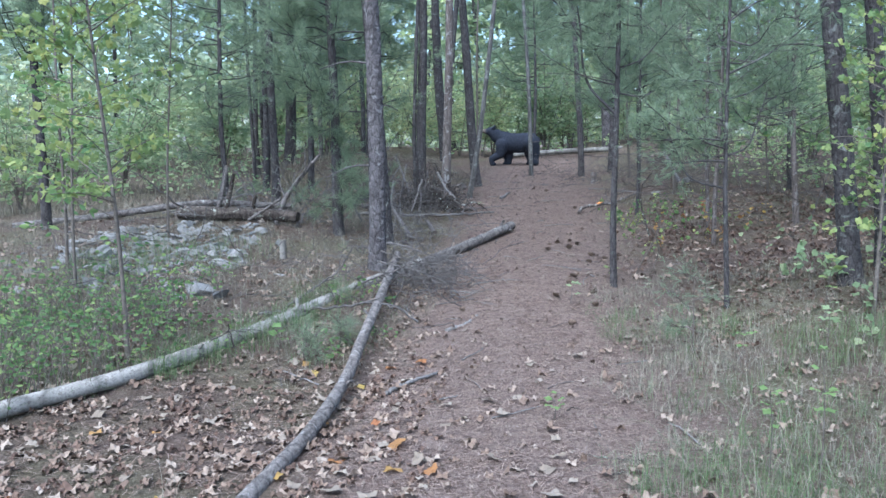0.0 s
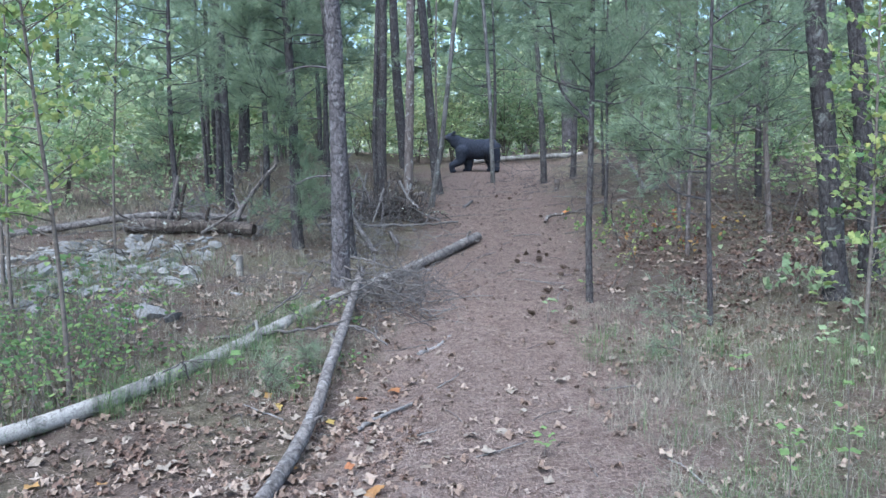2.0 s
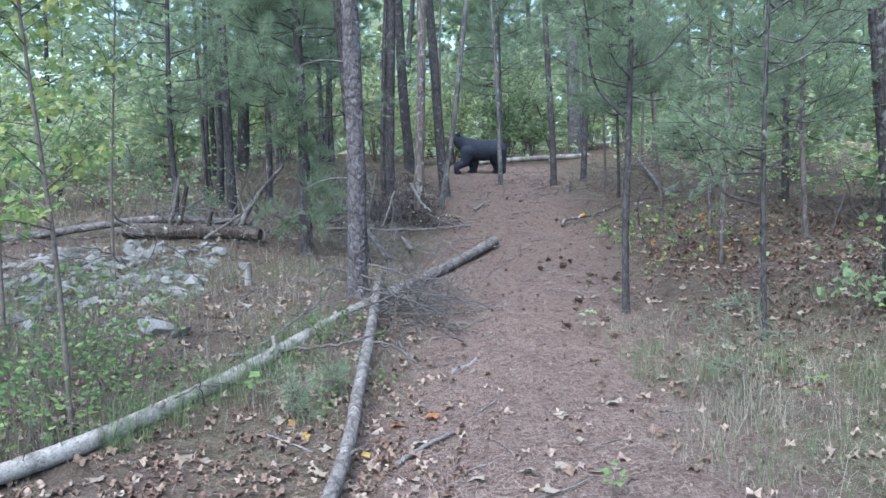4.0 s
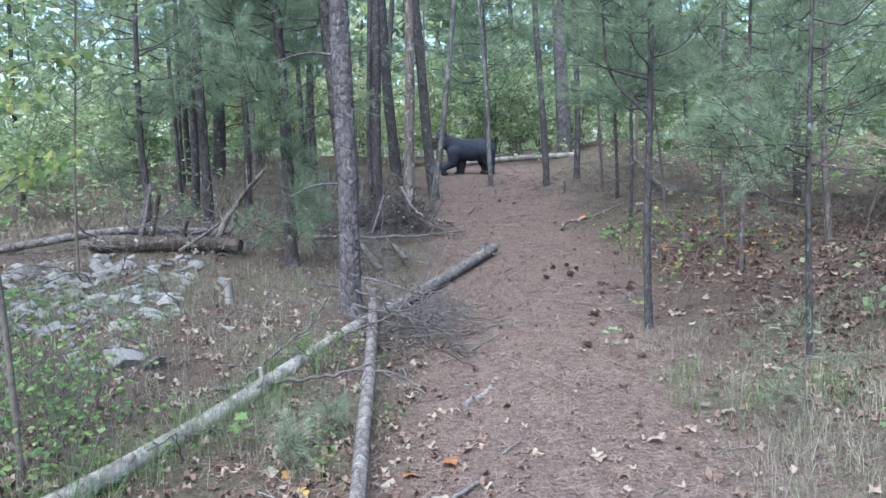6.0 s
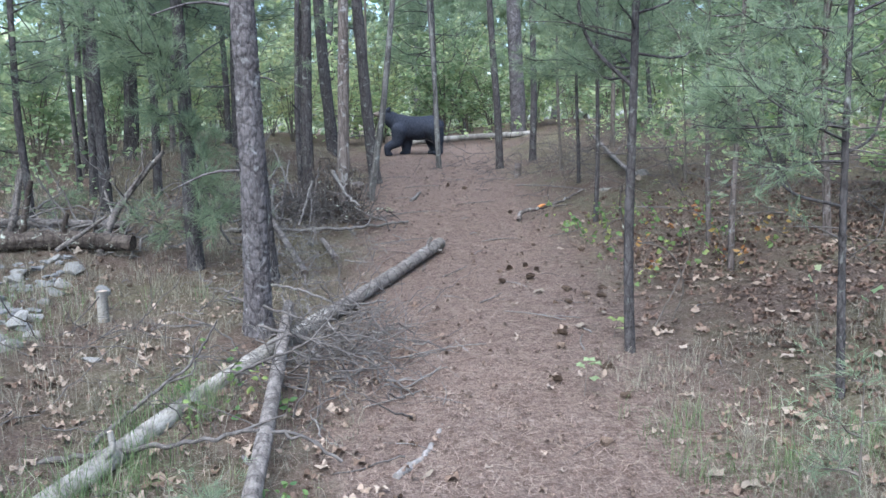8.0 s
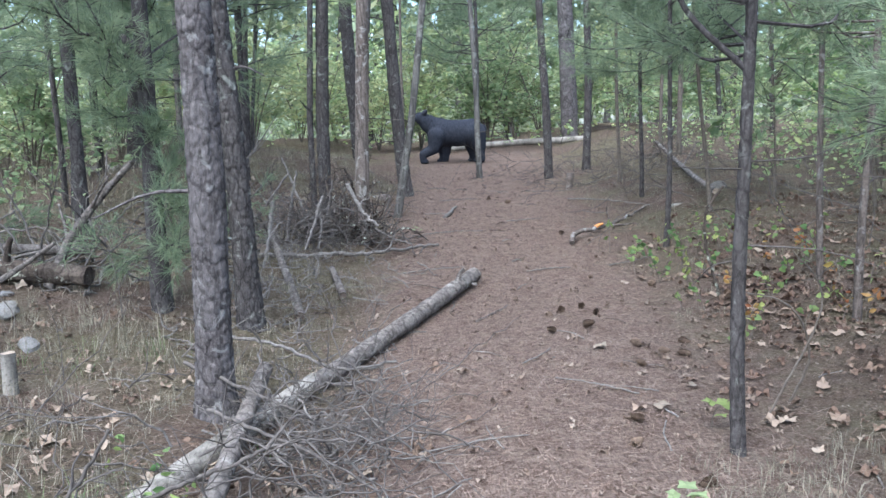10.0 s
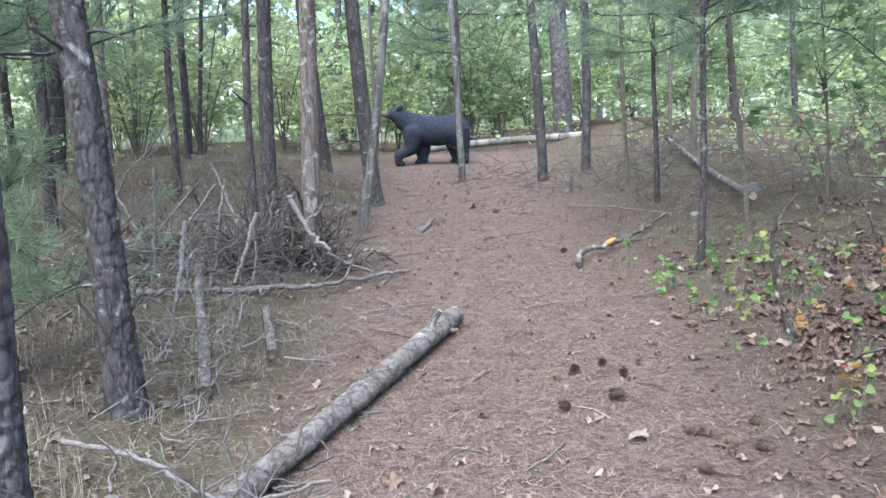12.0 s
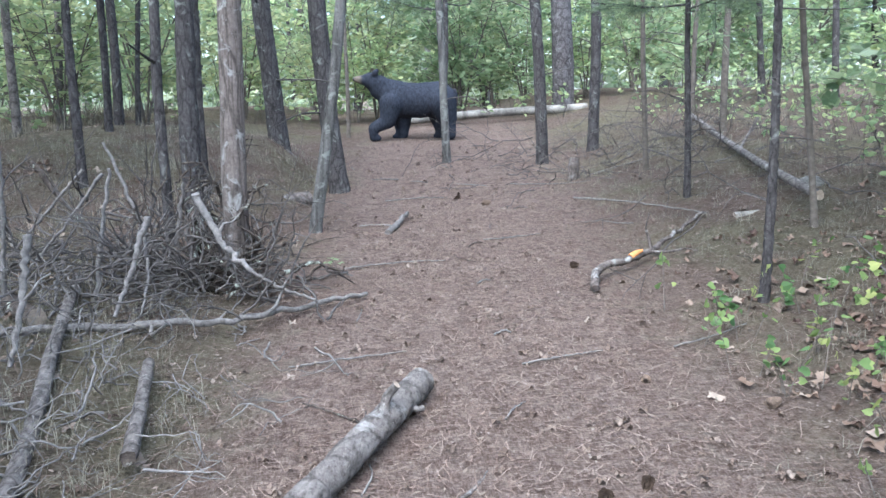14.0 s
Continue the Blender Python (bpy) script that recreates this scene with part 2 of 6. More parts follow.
GRASS_GREEN = leaf_material("green_grass", [(0.1, (0.051, 0.089, 0.034)), (0.5, (0.102, 0.153, 0.064)), (0.9, (0.221, 0.255, 0.128))], 0.35)
CONE = plain_material("pine_cone", (0.05, 0.036, 0.028), (0.16, 0.115, 0.085), 60)


def fur_material():
    """Black moulded fur with a tan muzzle."""
    m, nt, b, _ = base_material("black_fur")
    v = coords(nt, (1, 1, 0.5))
    n = noise_tex(nt, v, 45, 6, 0.65)
    col = ramp(nt, n, [(0.3, (0.012, 0.014, 0.020)), (0.7, (0.036, 0.040, 0.053))])
    sep = nt.nodes.new("ShaderNodeSeparateXYZ")
    nt.links.new(coords(nt), sep.inputs[0])
    muzzle = ramp(nt, sep.outputs[0], [(0.015, (0, 0, 0)), (0.03, (1, 1, 1)), (0.085, (1, 1, 1)), (0.12, (0, 0, 0))])
    nt.links.new(mixc(nt, muzzle, col, (0.12, 0.10, 0.08)), b.inputs["Base Color"])
    b.inputs["Roughness"].default_value = 0.9
    b.inputs["Specular IOR Level"].default_value = 0.12
    bump(nt, b, n, 0.45, 0.008)
    return m


BEAR = fur_material()


# ---- mesh tools ----
def link_mesh(name, geos, mats, parent=None, label="", smooth=True):
    """One mesh object from pieces (verts, faces, material number)."""
    vs, loops, starts, mi, nv, nl = [], [], [], [], 0, 0
    for g in geos:
        V, F = np.asarray(g[0], float).reshape(-1, 3), np.asarray(g[1], int)
        if len(F) == 0:
            continue
        vs.append(V)
        loops.append((F + nv).ravel())
        starts.append(nl + np.arange(len(F)) * F.shape[1])
        mi.append(np.full(len(F), g[2] if len(g) > 2 else 0))
        nv, nl = nv + len(V), nl + F.size
    vs, loops, starts, mi = np.concatenate(vs), np.concatenate(loops), np.concatenate(starts), np.concatenate(mi)
    me = bpy.data.meshes.new(name)
    me.vertices.add(len(vs)), me.loops.add(len(loops)), me.polygons.add(len(starts))
    me.vertices.foreach_set("co", vs.astype(np.float32).ravel())
    me.loops.foreach_set("vertex_index", loops.astype(np.int32))
    me.polygons.foreach_set("loop_start", starts.astype(np.int32))
    for m in (mats if isinstance(mats, (list, tuple)) else [mats]):
        me.materials.append(m)
    me.polygons.foreach_set("material_index", mi.astype(np.int32))
    me.polygons.foreach_set("use_smooth", np.full(len(starts), smooth))
    me.update(calc_edges=True)
    ob = new(name, me)
    if parent is not None:
        ob.parent = parent
    if label:
        ob["label"] = label
    return ob


def thing(name, at, label, category, group="", kind=""):
    ob = new(name)
    ob.location = at
    ob.empty_display_size = 0.1
    return tagged(ob, label, category, group, kind)


def hash3(i, j, k, s=0):
    n = (i * 374761393 + j * 668265263 + k * 2147483647 + s * 974711) & 0x7FFFFFFF
    n = ((n ^ (n >> 13)) * 1274126177) & 0x7FFFFFFF
    return ((n ^ (n >> 16)) & 0xFFFF) / 65535.0


def vnoise(p, s=0):
    """Smooth noise from 0 to 1 at the points p."""
    p = np.asarray(p, float)
    i = np.floor(p).astype(np.int64)
    u = p - i
    u = u * u * (3 - 2 * u)
    r = 0
    for a in (0, 1):
        for b in (0, 1):
            for c in (0, 1):
                w = (u[..., 0] if a else 1 - u[..., 0]) * (u[..., 1] if b else 1 - u[..., 1]) * (u[..., 2] if c else 1 - u[..., 2])
                r = r + w * hash3(i[..., 0] + a, i[..., 1] + b, i[..., 2] + c, s)
    return r


def sst(a, b, v):
    u = np.clip((v - a) / (b - a), 0, 1)
    return u * u * (3 - 2 * u)


def path_x(y):
    return 0.115 * y - 0.32


def ground(x, y):
    """Height of the forest floor: level at first, then a gentle climb, a bank to one side, a hollow far off on the other."""
    x, y = np.asarray(x, float), np.asarray(y, float)
    cx = 0.1 * np.clip(y, -5, 25) - 0.3
    g = 0.09 * np.logaddexp(0, (y - 5.9) / 0.9) - 0.1 * np.logaddexp(0, y - 20) + 0.05 * np.exp(-(((y - 7.2) / 1.2) ** 2))
    g = g + 0.36 * sst(1.2, 3.5, x - cx) * sst(2, 8, y) + 0.16 * sst(0.7, 3, cx - x) * sst(3, 7, y)
    g = g + 0.07 * sst(0.6, 1.3, cx - x) * np.exp(-(((y - 9.3) / 2.0) ** 2))
    g = g + 0.33 * sst(0.5, -0.1, x) * sst(-4, -1.5, x) * np.exp(-(((y - 15.0) / 1.6) ** 2))
    g = g - 0.45 * sst(4, 12, cx - x) * sst(4, 14, y)
    return g


def relief(x, y):
    x, y = np.asarray(x, float), np.asarray(y, float)
    z = np.zeros_like(x)
    off = np.abs(x - path_x(y))
    rough = 0.35 + 0.65 * sst(0.4, 1.2, off)
    a = vnoise(np.stack([x * 1.1, y * 1.1, z], -1)) - 0.5
    b = vnoise(np.stack([x * 4.3, y * 4.3, z + 7], -1)) - 0.5
    c = vnoise(np.stack([x * 13, y * 13, z + 3], -1)) - 0.5
    return (0.07 * a + 0.045 * b + 0.022 * c) * rough


def floor_z(x, y):
    return ground(x, y) + relief(x, y)


def at_floor(x, y, up=0.0):
    return (x, y, float(floor_z(x, y)) + up)


def curve(ctrl, n):
    """A smooth line of n points through the control points."""
    c = np.asarray(ctrl, float)
    if len(c) == 2:
        return c[0] + (c[1] - c[0]) * np.linspace(0, 1, n)[:, None]
    d = np.concatenate([[0], np.cumsum(np.linalg.norm(np.diff(c[:, :3], axis=0), axis=1))])
    m = np.gradient(c, d, axis=0)
    t = np.linspace(0, d[-1], n)
    k = np.clip(np.searchsorted(d, t, side="right") - 1, 0, len(c) - 2)
    h = (d[k + 1] - d[k])[:, None]
    u = ((t - d[k]) / h[:, 0])[:, None]
    return ((2 * u**3 - 3 * u**2 + 1) * c[k] + (u**3 - 2 * u**2 + u) * h * m[k] + (-2 * u**3 + 3 * u**2) * c[k + 1] + (u**3 - u**2) * h * m[k + 1])


def tube(pts, rad, sides=6):
    """A tube along a line: verts and quads."""
    pts = np.asarray(pts, float)
    n = len(pts)
    rad = np.broadcast_to(np.asarray(rad, float), (n,)) if np.ndim(rad) < 2 else np.asarray(rad)
    t = np.gradient(pts, axis=0)
    t /= np.linalg.norm(t, axis=1)[:, None] + 1e-9
    mean = t.mean(0)
    ref = np.array([1.0, 0, 0]) if abs(mean[0]) < 0.7 * np.linalg.norm(mean) else np.array([0, 1.0, 0])
    a = np.cross(t, ref)
    a /= np.linalg.norm(a, axis=1)[:, None] + 1e-9
    b = np.cross(t, a)
    th = np.linspace(0, 2 * np.pi, sides, endpoint=False)
    ring = a[:, None, :] * np.cos(th)[None, :, None] + b[:, None, :] * np.sin(th)[None, :, None]
    r = rad[:, None, None] if rad.ndim == 1 else rad[:, :, None]
    V = (pts[:, None, :] + ring * r).reshape(-1, 3)
    i, j = np.meshgrid(np.arange(n - 1), np.arange(sides), indexing="ij")
    j2 = (j + 1) % sides
    F = np.stack([i * sides + j, (i + 1) * sides + j, (i + 1) * sides + j2, i * sides + j2], -1).reshape(-1, 4)
    return V, F


def cap(V, sides, first=False):
    """A fan that closes one end of a tube, slightly domed."""
    ring = V[:sides] if first else V[-sides:]
    c = ring.mean(0)
    W = np.concatenate([ring, [c]])
    F = np.array([[k, (k + 1) % sides, sides] if first else [(k + 1) % sides, k, sides] for k in range(sides)])
    return W, F


def plates(th, z, r, seed, w=0.045, h=0.075):
    """Relief of bark plates from 0 in the furrows to 1, on the trunk's skin, round and up."""
    nu = max(5, int(round(2 * np.pi * r / w)))
    u, v = th / (2 * np.pi) * nu, z / h
    iu, iv = np.floor(u).astype(np.int64), np.floor(v).astype(np.int64)
    f1 = np.full(u.shape, 9.0)
    f2 = np.full(u.shape, 9.0)
    high = np.zeros(u.shape)
    for a in (-1, 0, 1):
        for b in (-1, 0, 1):
            cu, cv = (iu + a), iv + b
            px = cu + 0.15 + 0.7 * hash3(cu % nu, cv, cu * 0 + 1, seed)
            pv = cv + 0.15 + 0.7 * hash3(cu % nu, cv, cu * 0 + 2, seed)
            d = np.maximum(np.abs(u - px), np.abs(v - pv)) * 0.6 + 0.4 * np.hypot(u - px, v - pv)
            near = d < f1
            f2 = np.where(near, f1, np.minimum(f2, d))
            f1 = np.where(near, d, f1)
            high = np.where(near, hash3(cu % nu, cv, cu * 0 + 3, seed), high)
    return np.clip((f2 - f1) * 7.5, 0, 1) * (0.5 + 0.5 * high)


def bark_tube(line, radii, sides, seed, depth=0.01, w=0.045, h=0.075):
    """A trunk or log whose bark stands in plates."""
    n = len(line)
    s = np.concatenate([[0], np.cumsum(np.linalg.norm(np.diff(line, axis=0), axis=1))])
    th = np.linspace(0, 2 * np.pi, sides, endpoint=False)
    T, Z = np.meshgrid(th, s)
    r0 = float(np.mean(radii))
    p = plates(T, Z, r0, seed, w, h)
    lump = vnoise(np.stack([np.cos(T) * 1.3 + seed, np.sin(T) * 1.3, Z * 2.5], -1), seed) - 0.5
    fine = vnoise(np.stack([np.cos(T) * 14 + seed, np.sin(T) * 14, Z * 60], -1), seed + 3) - 0.5
    R = np.asarray(radii)[:, None] * (1 + 0.12 * lump) + depth * (p - 0.6) + depth * 0.5 * fine
    return tube(line, R, sides)


def place(tv, tf, pos, dirs, scale, rng, spin=True):
    """Copies of a small template (its +z along dirs) as one set of verts and faces."""
    n = len(pos)
    d = dirs / (np.linalg.norm(dirs, axis=1)[:, None] + 1e-9)
    ref = np.where(np.abs(d[:, 2:3]) < 0.9, np.array([[0, 0, 1.0]]), np.array([[1.0, 0, 0]]))
    a = np.cross(ref, d)
    a /= np.linalg.norm(a, axis=1)[:, None] + 1e-9
    b = np.cross(d, a)
    ang = rng.uniform(0, 2 * np.pi, n) if spin else np.zeros(n)
    ca, sa = np.cos(ang)[:, None], np.sin(ang)[:, None]
    a, b = a * ca + b * sa, -a * sa + b * ca
    B = np.stack([a, b, d], 1) * np.asarray(scale, float).reshape(-1, 1, 1)
    V = np.einsum("kc,ncx->nkx", tv, B) + pos[:, None, :]
    F = tf[None] + (np.arange(n) * len(tv))[:, None, None]
    return V.reshape(-1, 3), F.reshape(-1, tf.shape[1])


def needle_tuft(rng, count=14, length=0.09, width=0.0026, cone=0.85):
    V, F = [], []
    for k in range(count):
        az, tilt = rng.uniform(0, 2 * np.pi), rng.uniform(0.15, cone)
        d = np.array([np.sin(tilt) * np.cos(az), np.sin(tilt) * np.sin(az), np.cos(tilt)])
        s = np.cross(d, rng.normal(size=3))
        s /= np.linalg.norm(s)
        o = np.array([0, 0, rng.uniform(-0.03, 0.03)])
        L = length * rng.uniform(0.75, 1.1)
        V += [o - s * width, o + s * width, o + d * L]
        F.append([3 * k, 3 * k + 1, 3 * k + 2])
    return np.array(V), np.array(F)


# leaf blades lie in x-z: stalk at 0, tip at z = 1, folded along the midrib
OVAL_V = np.array([[0, 0, 0], [-0.26, 0.07, 0.33], [-0.22, 0.06, 0.68], [0, -0.03, 1.0], [0.22, 0.06, 0.68], [0.26, 0.07, 0.33], [0, 0, 0.5]])
OVAL_F = np.array([[0, 1, 6], [1, 2, 6], [2, 3, 6], [3, 4, 6], [4, 5, 6], [5, 0, 6]])


def lobed_leaf(curl=0.15, tips=5):
    V, F = [[0, 0, 0.42]], []
    ring = [[0, 0, 0]]
    for k in range(tips):
        a = math.radians(-118 + 236 * k / (tips - 1))
        L = (0.62, 0.55, 0.60, 0.55, 0.62)[k % 5] if tips == 5 else 0.58
        if k:
            m = math.radians(-118 + 236 * (k - 0.5) / (tips - 1))
            ring.append([0.42 * math.sin(m), curl * 0.3, 0.42 + 0.42 * math.cos(m)])
        up = curl * (0.7 if k % 2 else -0.4)
        for turn, share in ((-0.26, 0.80), (0.05, 1.0), (0.24, 0.84)):
            ring.append([L * share * math.sin(a + turn), up * share, 0.42 + L * share * math.cos(a + turn)])
    n = len(ring)
    return np.array(V + ring), np.array([[0, 1 + k, 1 + (k + 1) % n] for k in range(n)])


LOBED_V, LOBED_F = lobed_leaf()
CURLED_V, CURLED_F = lobed_leaf(0.38)
SCRAP_V = np.array([[0, 0, 0], [-0.24, 0.06, 0.45], [0.05, -0.05, 1.0], [0.26, 0.05, 0.55]])
SCRAP_F = np.array([[0, 1, 2], [0, 2, 3]])
HEART_V = np.array([[0, 0, 0.15], [-0.28, 0.05, 0], [-0.47, 0.09, 0.25], [-0.36, 0.06, 0.6], [0, -0.05, 1.0], [0.36, 0.06, 0.6], [0.47, 0.09, 0.25], [0.28, 0.05, 0], [0, -0.01, 0.5]])
HEART_F = np.array([[k, (k + 1) % 8, 8] for k in range(8)])


# ---- forest floor ----
def ground_sheet():
    fx = np.arange(-6, 7.01, 0.07)
    fy = np.arange(0.5, 20.01, 0.07)
    out = np.array([0.15, 0.4, 0.8, 1.5, 2.5, 4, 6, 9, 13, 19, 27, 40, 60, 90, 140, 220, 320])
    xs = np.concatenate([fx[0] - out[::-1], fx, fx[-1] + out])
    ys = np.concatenate([fy[0] - out[::-1], fy, fy[-1] + out])
    X, Y = np.meshgrid(xs, ys)
    Z = floor_z(X, Y)
    far = sst(25, 60, np.hypot(X, Y - 10))
    Z = Z * (1 - far) + far * (0.4 + 3.0 * sst(45, 200, np.hypot(X, Y - 10)))
    V = np.stack([X, Y, Z], -1).reshape(-1, 3)
    nx, ny = len(xs), len(ys)
    i, j = np.meshgrid(np.arange(ny - 1), np.arange(nx - 1), indexing="ij")
    F = np.stack([i * nx + j, i * nx + j + 1, (i + 1) * nx + j + 1, (i + 1) * nx + j], -1).reshape(-1, 4)
    ob = link_mesh("ground", [(V, F)], GROUND)
    tagged(ob, "pinkish-brown forest floor of pine straw with a worn footpath", "ground", kind="structure")


ground_sheet()


# ---- trees ----
def trunk_line(x, y, lean, height, n, bend=0.03, seed=0, foot=-0.12):
    rng = np.random.default_rng(seed)
    z = np.linspace(foot, height, n)
    ph = rng.uniform(0, 6, 2)
    u = np.clip(z, 0, None)
    X = lean[0] * u + bend * np.sin(u * 0.9 + ph[0]) * np.minimum(u, 1)
    Y = lean[1] * u + bend * np.sin(u * 0.8 + ph[1]) * np.minimum(u, 1)
    return np.stack([X - X[0], Y - Y[0], z], -1)


def taper(n, r0, r1, height, flare=0.35):
    z = np.linspace(0, height, n)
    r = r0 + (r1 - r0) * (z / height) ** 0.9
    return r * (1 + flare * np.exp(-z / 0.12))


def along(line, z):
    return np.array([np.interp(z, line[:, 2], line[:, k]) for k in range(3)])


def pine_tree(x, y, dia, lean=(0, 0), height=11.0, bark=None, label="", near=False, seed=1, crown_low=6.5, dense=1.0, stubs=4, plate=(0.045, 0.075), category="tree", group="tall pines"):
    """A tall forest pine: plated trunk, dead branch stubs low down, a crown of needle clumps high up."""
    rng = np.random.default_rng(seed)
    t = thing("pine_tree", at_floor(x, y), label, category, group)
    bark = bark or DARK_BARK
    if near:
        coarse = trunk_line(x, y, lean, height, 200, 0.02, seed)
        zz = np.concatenate([np.arange(-0.12, 3.4, 0.011), np.linspace(3.45, height, 90)])
        low = np.stack([np.interp(zz, coarse[:, 2], coarse[:, k]) for k in range(3)], -1)
        radius = (dia / 2 + dia * (0.16 - 0.5) * np.clip(zz / height, 0, 1) ** 0.9) * (1 + 0.3 * np.exp(-np.clip(zz, 0, None) / 0.12))
        V, F = bark_tube(low, radius, 60, seed, 0.013, *plate)
    else:
        low = trunk_line(x, y, lean, height, 150, 0.03, seed)
        V, F = bark_tube(low, taper(150, dia / 2, dia * 0.16, height), 18, seed, 0.009, *plate)
    link_mesh("trunk", [(V, F)], bark, t)
    for k in range(stubs):
        z = rng.uniform(0.5, 4.5)
        az = rng.uniform(0, 2 * np.pi)
        p = along(low, z)
        L = rng.uniform(0.15, 0.7)
        d = np.array([np.cos(az), np.sin(az), rng.uniform(-0.1, 0.35)])
        c = curve([p, p + d * L * 0.5 + [0, 0, 0.02], p + d * L + [0, 0, rng.uniform(-0.08, 0.05)]], 6)
        link_mesh("dead_branch", [tube(c, np.linspace(0.012, 0.004, 6), 5)], bark, t)
    tubes, pos, dirs = [], [], []
    for k in range(int(6 * dense)):
        z = rng.uniform(crown_low, height - 0.2)
        az = rng.uniform(0, 2 * np.pi)
        p = along(low, z)
        L = rng.uniform(0.7, 1.8) * (1.15 - (z - crown_low) / (height - crown_low) * 0.8)
        d = np.array([np.cos(az), np.sin(az), 0.25])
        c = curve([p, p + d * L * 0.5, p + d * L + [0, 0, 0.12]], 6)
        tubes.append((*tube(c, np.linspace(0.02, 0.006, 6), 4), 0))
        q = c[2:][rng.integers(0, 4, 9)] + rng.normal(size=(9, 3)) * 0.16
        pos.append(q)
        dirs.append(d + rng.normal(size=(9, 3)) * 0.5)
    if pos:
        tv, tf = needle_tuft(rng, 12, 0.22, 0.008, 1.1)
        nv, nf = place(tv, tf, np.concatenate(pos), np.concatenate(dirs), rng.uniform(0.8, 1.3, sum(map(len, pos))), rng)
        link_mesh("crown", tubes + [(nv, nf, 1)], [bark, NEEDLES], t, smooth=False)
    return t


def needle_boughs(rng, line, low, high, reach, count, fine=1.0, azimuths=None, skirt=0.3):
    """Boughs of a young pine: thin branches that sweep upwards, and soft tufts of needles along the twigs."""
    tubes, pos, dirs = [], [], []
    top = line[-1, 2]
    for k in range(count):
        u = ((k + rng.uniform(0, 1)) / count) ** 1.35
        z = low + (high - low) * u
        az = rng.uniform(0, 2 * np.pi) if azimuths is None else azimuths[k % len(azimuths)] + rng.uniform(-0.4, 0.4)
        p = along(line, min(z, top))
        L = reach * (1.0 - 0.6 * u) * rng.uniform(0.5, 1.15)
        rise = rng.uniform(0.0, 0.8)
        d = np.array([np.cos(az), np.sin(az), rise])
        kink = rng.normal(size=3) * 0.06 * L
        c = curve([p, p + d * L * 0.3 * np.array([1, 1, 0.5]) + kink, p + d * L * 0.65 * np.array([1, 1, 0.8]) - kink, p + d * L], 9)
        tubes.append((*tube(c, np.linspace(0.0075, 0.0016, 9) * (0.6 + 0.5 * reach), 4), 0))
        for s in range(int(9 + 8 * fine)):
            w = rng.uniform(skirt, 1.0)
            o = c[min(8, int(w * 8))]
            e = d * 0.5 + rng.normal(size=3) * np.array([0.6, 0.6, 0.5]) + [0, 0, 0.1]
            e /= np.linalg.norm(e)
            tl = rng.uniform(0.12, 0.42) * (0.5 + 0.5 * L)
            tubes.append((*tube(np.stack([o, o + e * tl]), np.array([0.0022, 0.0009]), 3), 0))
            m = max(3, int(7 * fine))
            f = rng.uniform(0.1, 1.05, m)[:, None]
            pos.append(o + e * tl * f + rng.normal(size=(m, 3)) * 0.02)
            dirs.append(e + rng.normal(size=(m, 3)) * 0.45)
    return tubes, np.concatenate(pos), np.concatenate(dirs)


def young_pine(x, y, dia, height, low, reach, count, lean=(0, 0), label="", seed=2, fine=1.0, forks=(), bark=None, needle=0.13, width=0.0019, dead=6, sprays=0, group="young pines"):
    """A young pine with feathery blue-green boughs; forks: (height, azimuth, rise, length) of its stout limbs."""
    rng = np.random.default_rng(seed)
    t = thing("young_pine", at_floor(x, y), label, "tree", group)
    bark = bark or DARK_BARK
    line = trunk_line(x, y, lean, height, 260, 0.035, seed)
    V, F = bark_tube(line, taper(260, dia / 2, dia * 0.13, height), 24, seed, 0.007, 0.025, 0.05)
    link_mesh("trunk", [(V, F)], bark, t)
    tubes, pos, dirs = needle_boughs(rng, line, low, height - 0.1, reach, count, fine)
    if sprays:
        a, b, e = needle_boughs(rng, line, 0.15, low, reach * 0.55, sprays, fine * 0.8)
        tubes, pos, dirs = tubes + a, np.concatenate([pos, b]), np.concatenate([dirs, e])
    for z, az, rise, L in forks:
        p = along(line, z)
        h = np.array([np.cos(az), np.sin(az), 0])
        c = curve([p, p + h * L * 0.28 + [0, 0, rise * 0.18], p + h * L * 0.38 + [0, 0, rise * 0.55], p + h * L * 0.5 + [0, 0, rise]], 24)
        r = np.linspace(dia * 0.22, dia * 0.08, 24)
        link_mesh("limb", [tube(c, r, 8)], bark, t)
        c2 = c[np.argsort(c[:, 2])]
        a, b, e = needle_boughs(rng, c2, z + rise * 0.5, z + rise, reach * 0.6, max(4, count // 5), fine)
        tubes, pos, dirs = tubes + a, np.concatenate([pos, b]), np.concatenate([dirs, e])
    for k in range(dead):
        z = rng.uniform(0.35, low + 0.3)
        az = rng.uniform(0, 2 * np.pi)
        p = along(line, z)
        L = rng.uniform(0.25, 0.8) * min(1.0, reach)
        d = np.array([np.cos(az), np.sin(az), rng.uniform(-0.15, 0.3)])
        c = curve([p, p + d * L * 0.5 + rng.normal(size=3) * 0.03, p + d * L + [0, 0, rng.uniform(-0.15, 0.05)]], 7)
        link_mesh("dead_branch", [tube(c, np.linspace(0.0045, 0.0015, 7), 5)], TWIG, t)
    tv, tf = needle_tuft(rng, 11, needle, width)
    nv, nf = place(tv, tf, pos, dirs, rng.uniform(0.7, 1.2, len(pos)), rng)
    link_mesh("crown", tubes + [(nv, nf, 1)], [bark, NEEDLES], t, smooth=False)
    return t


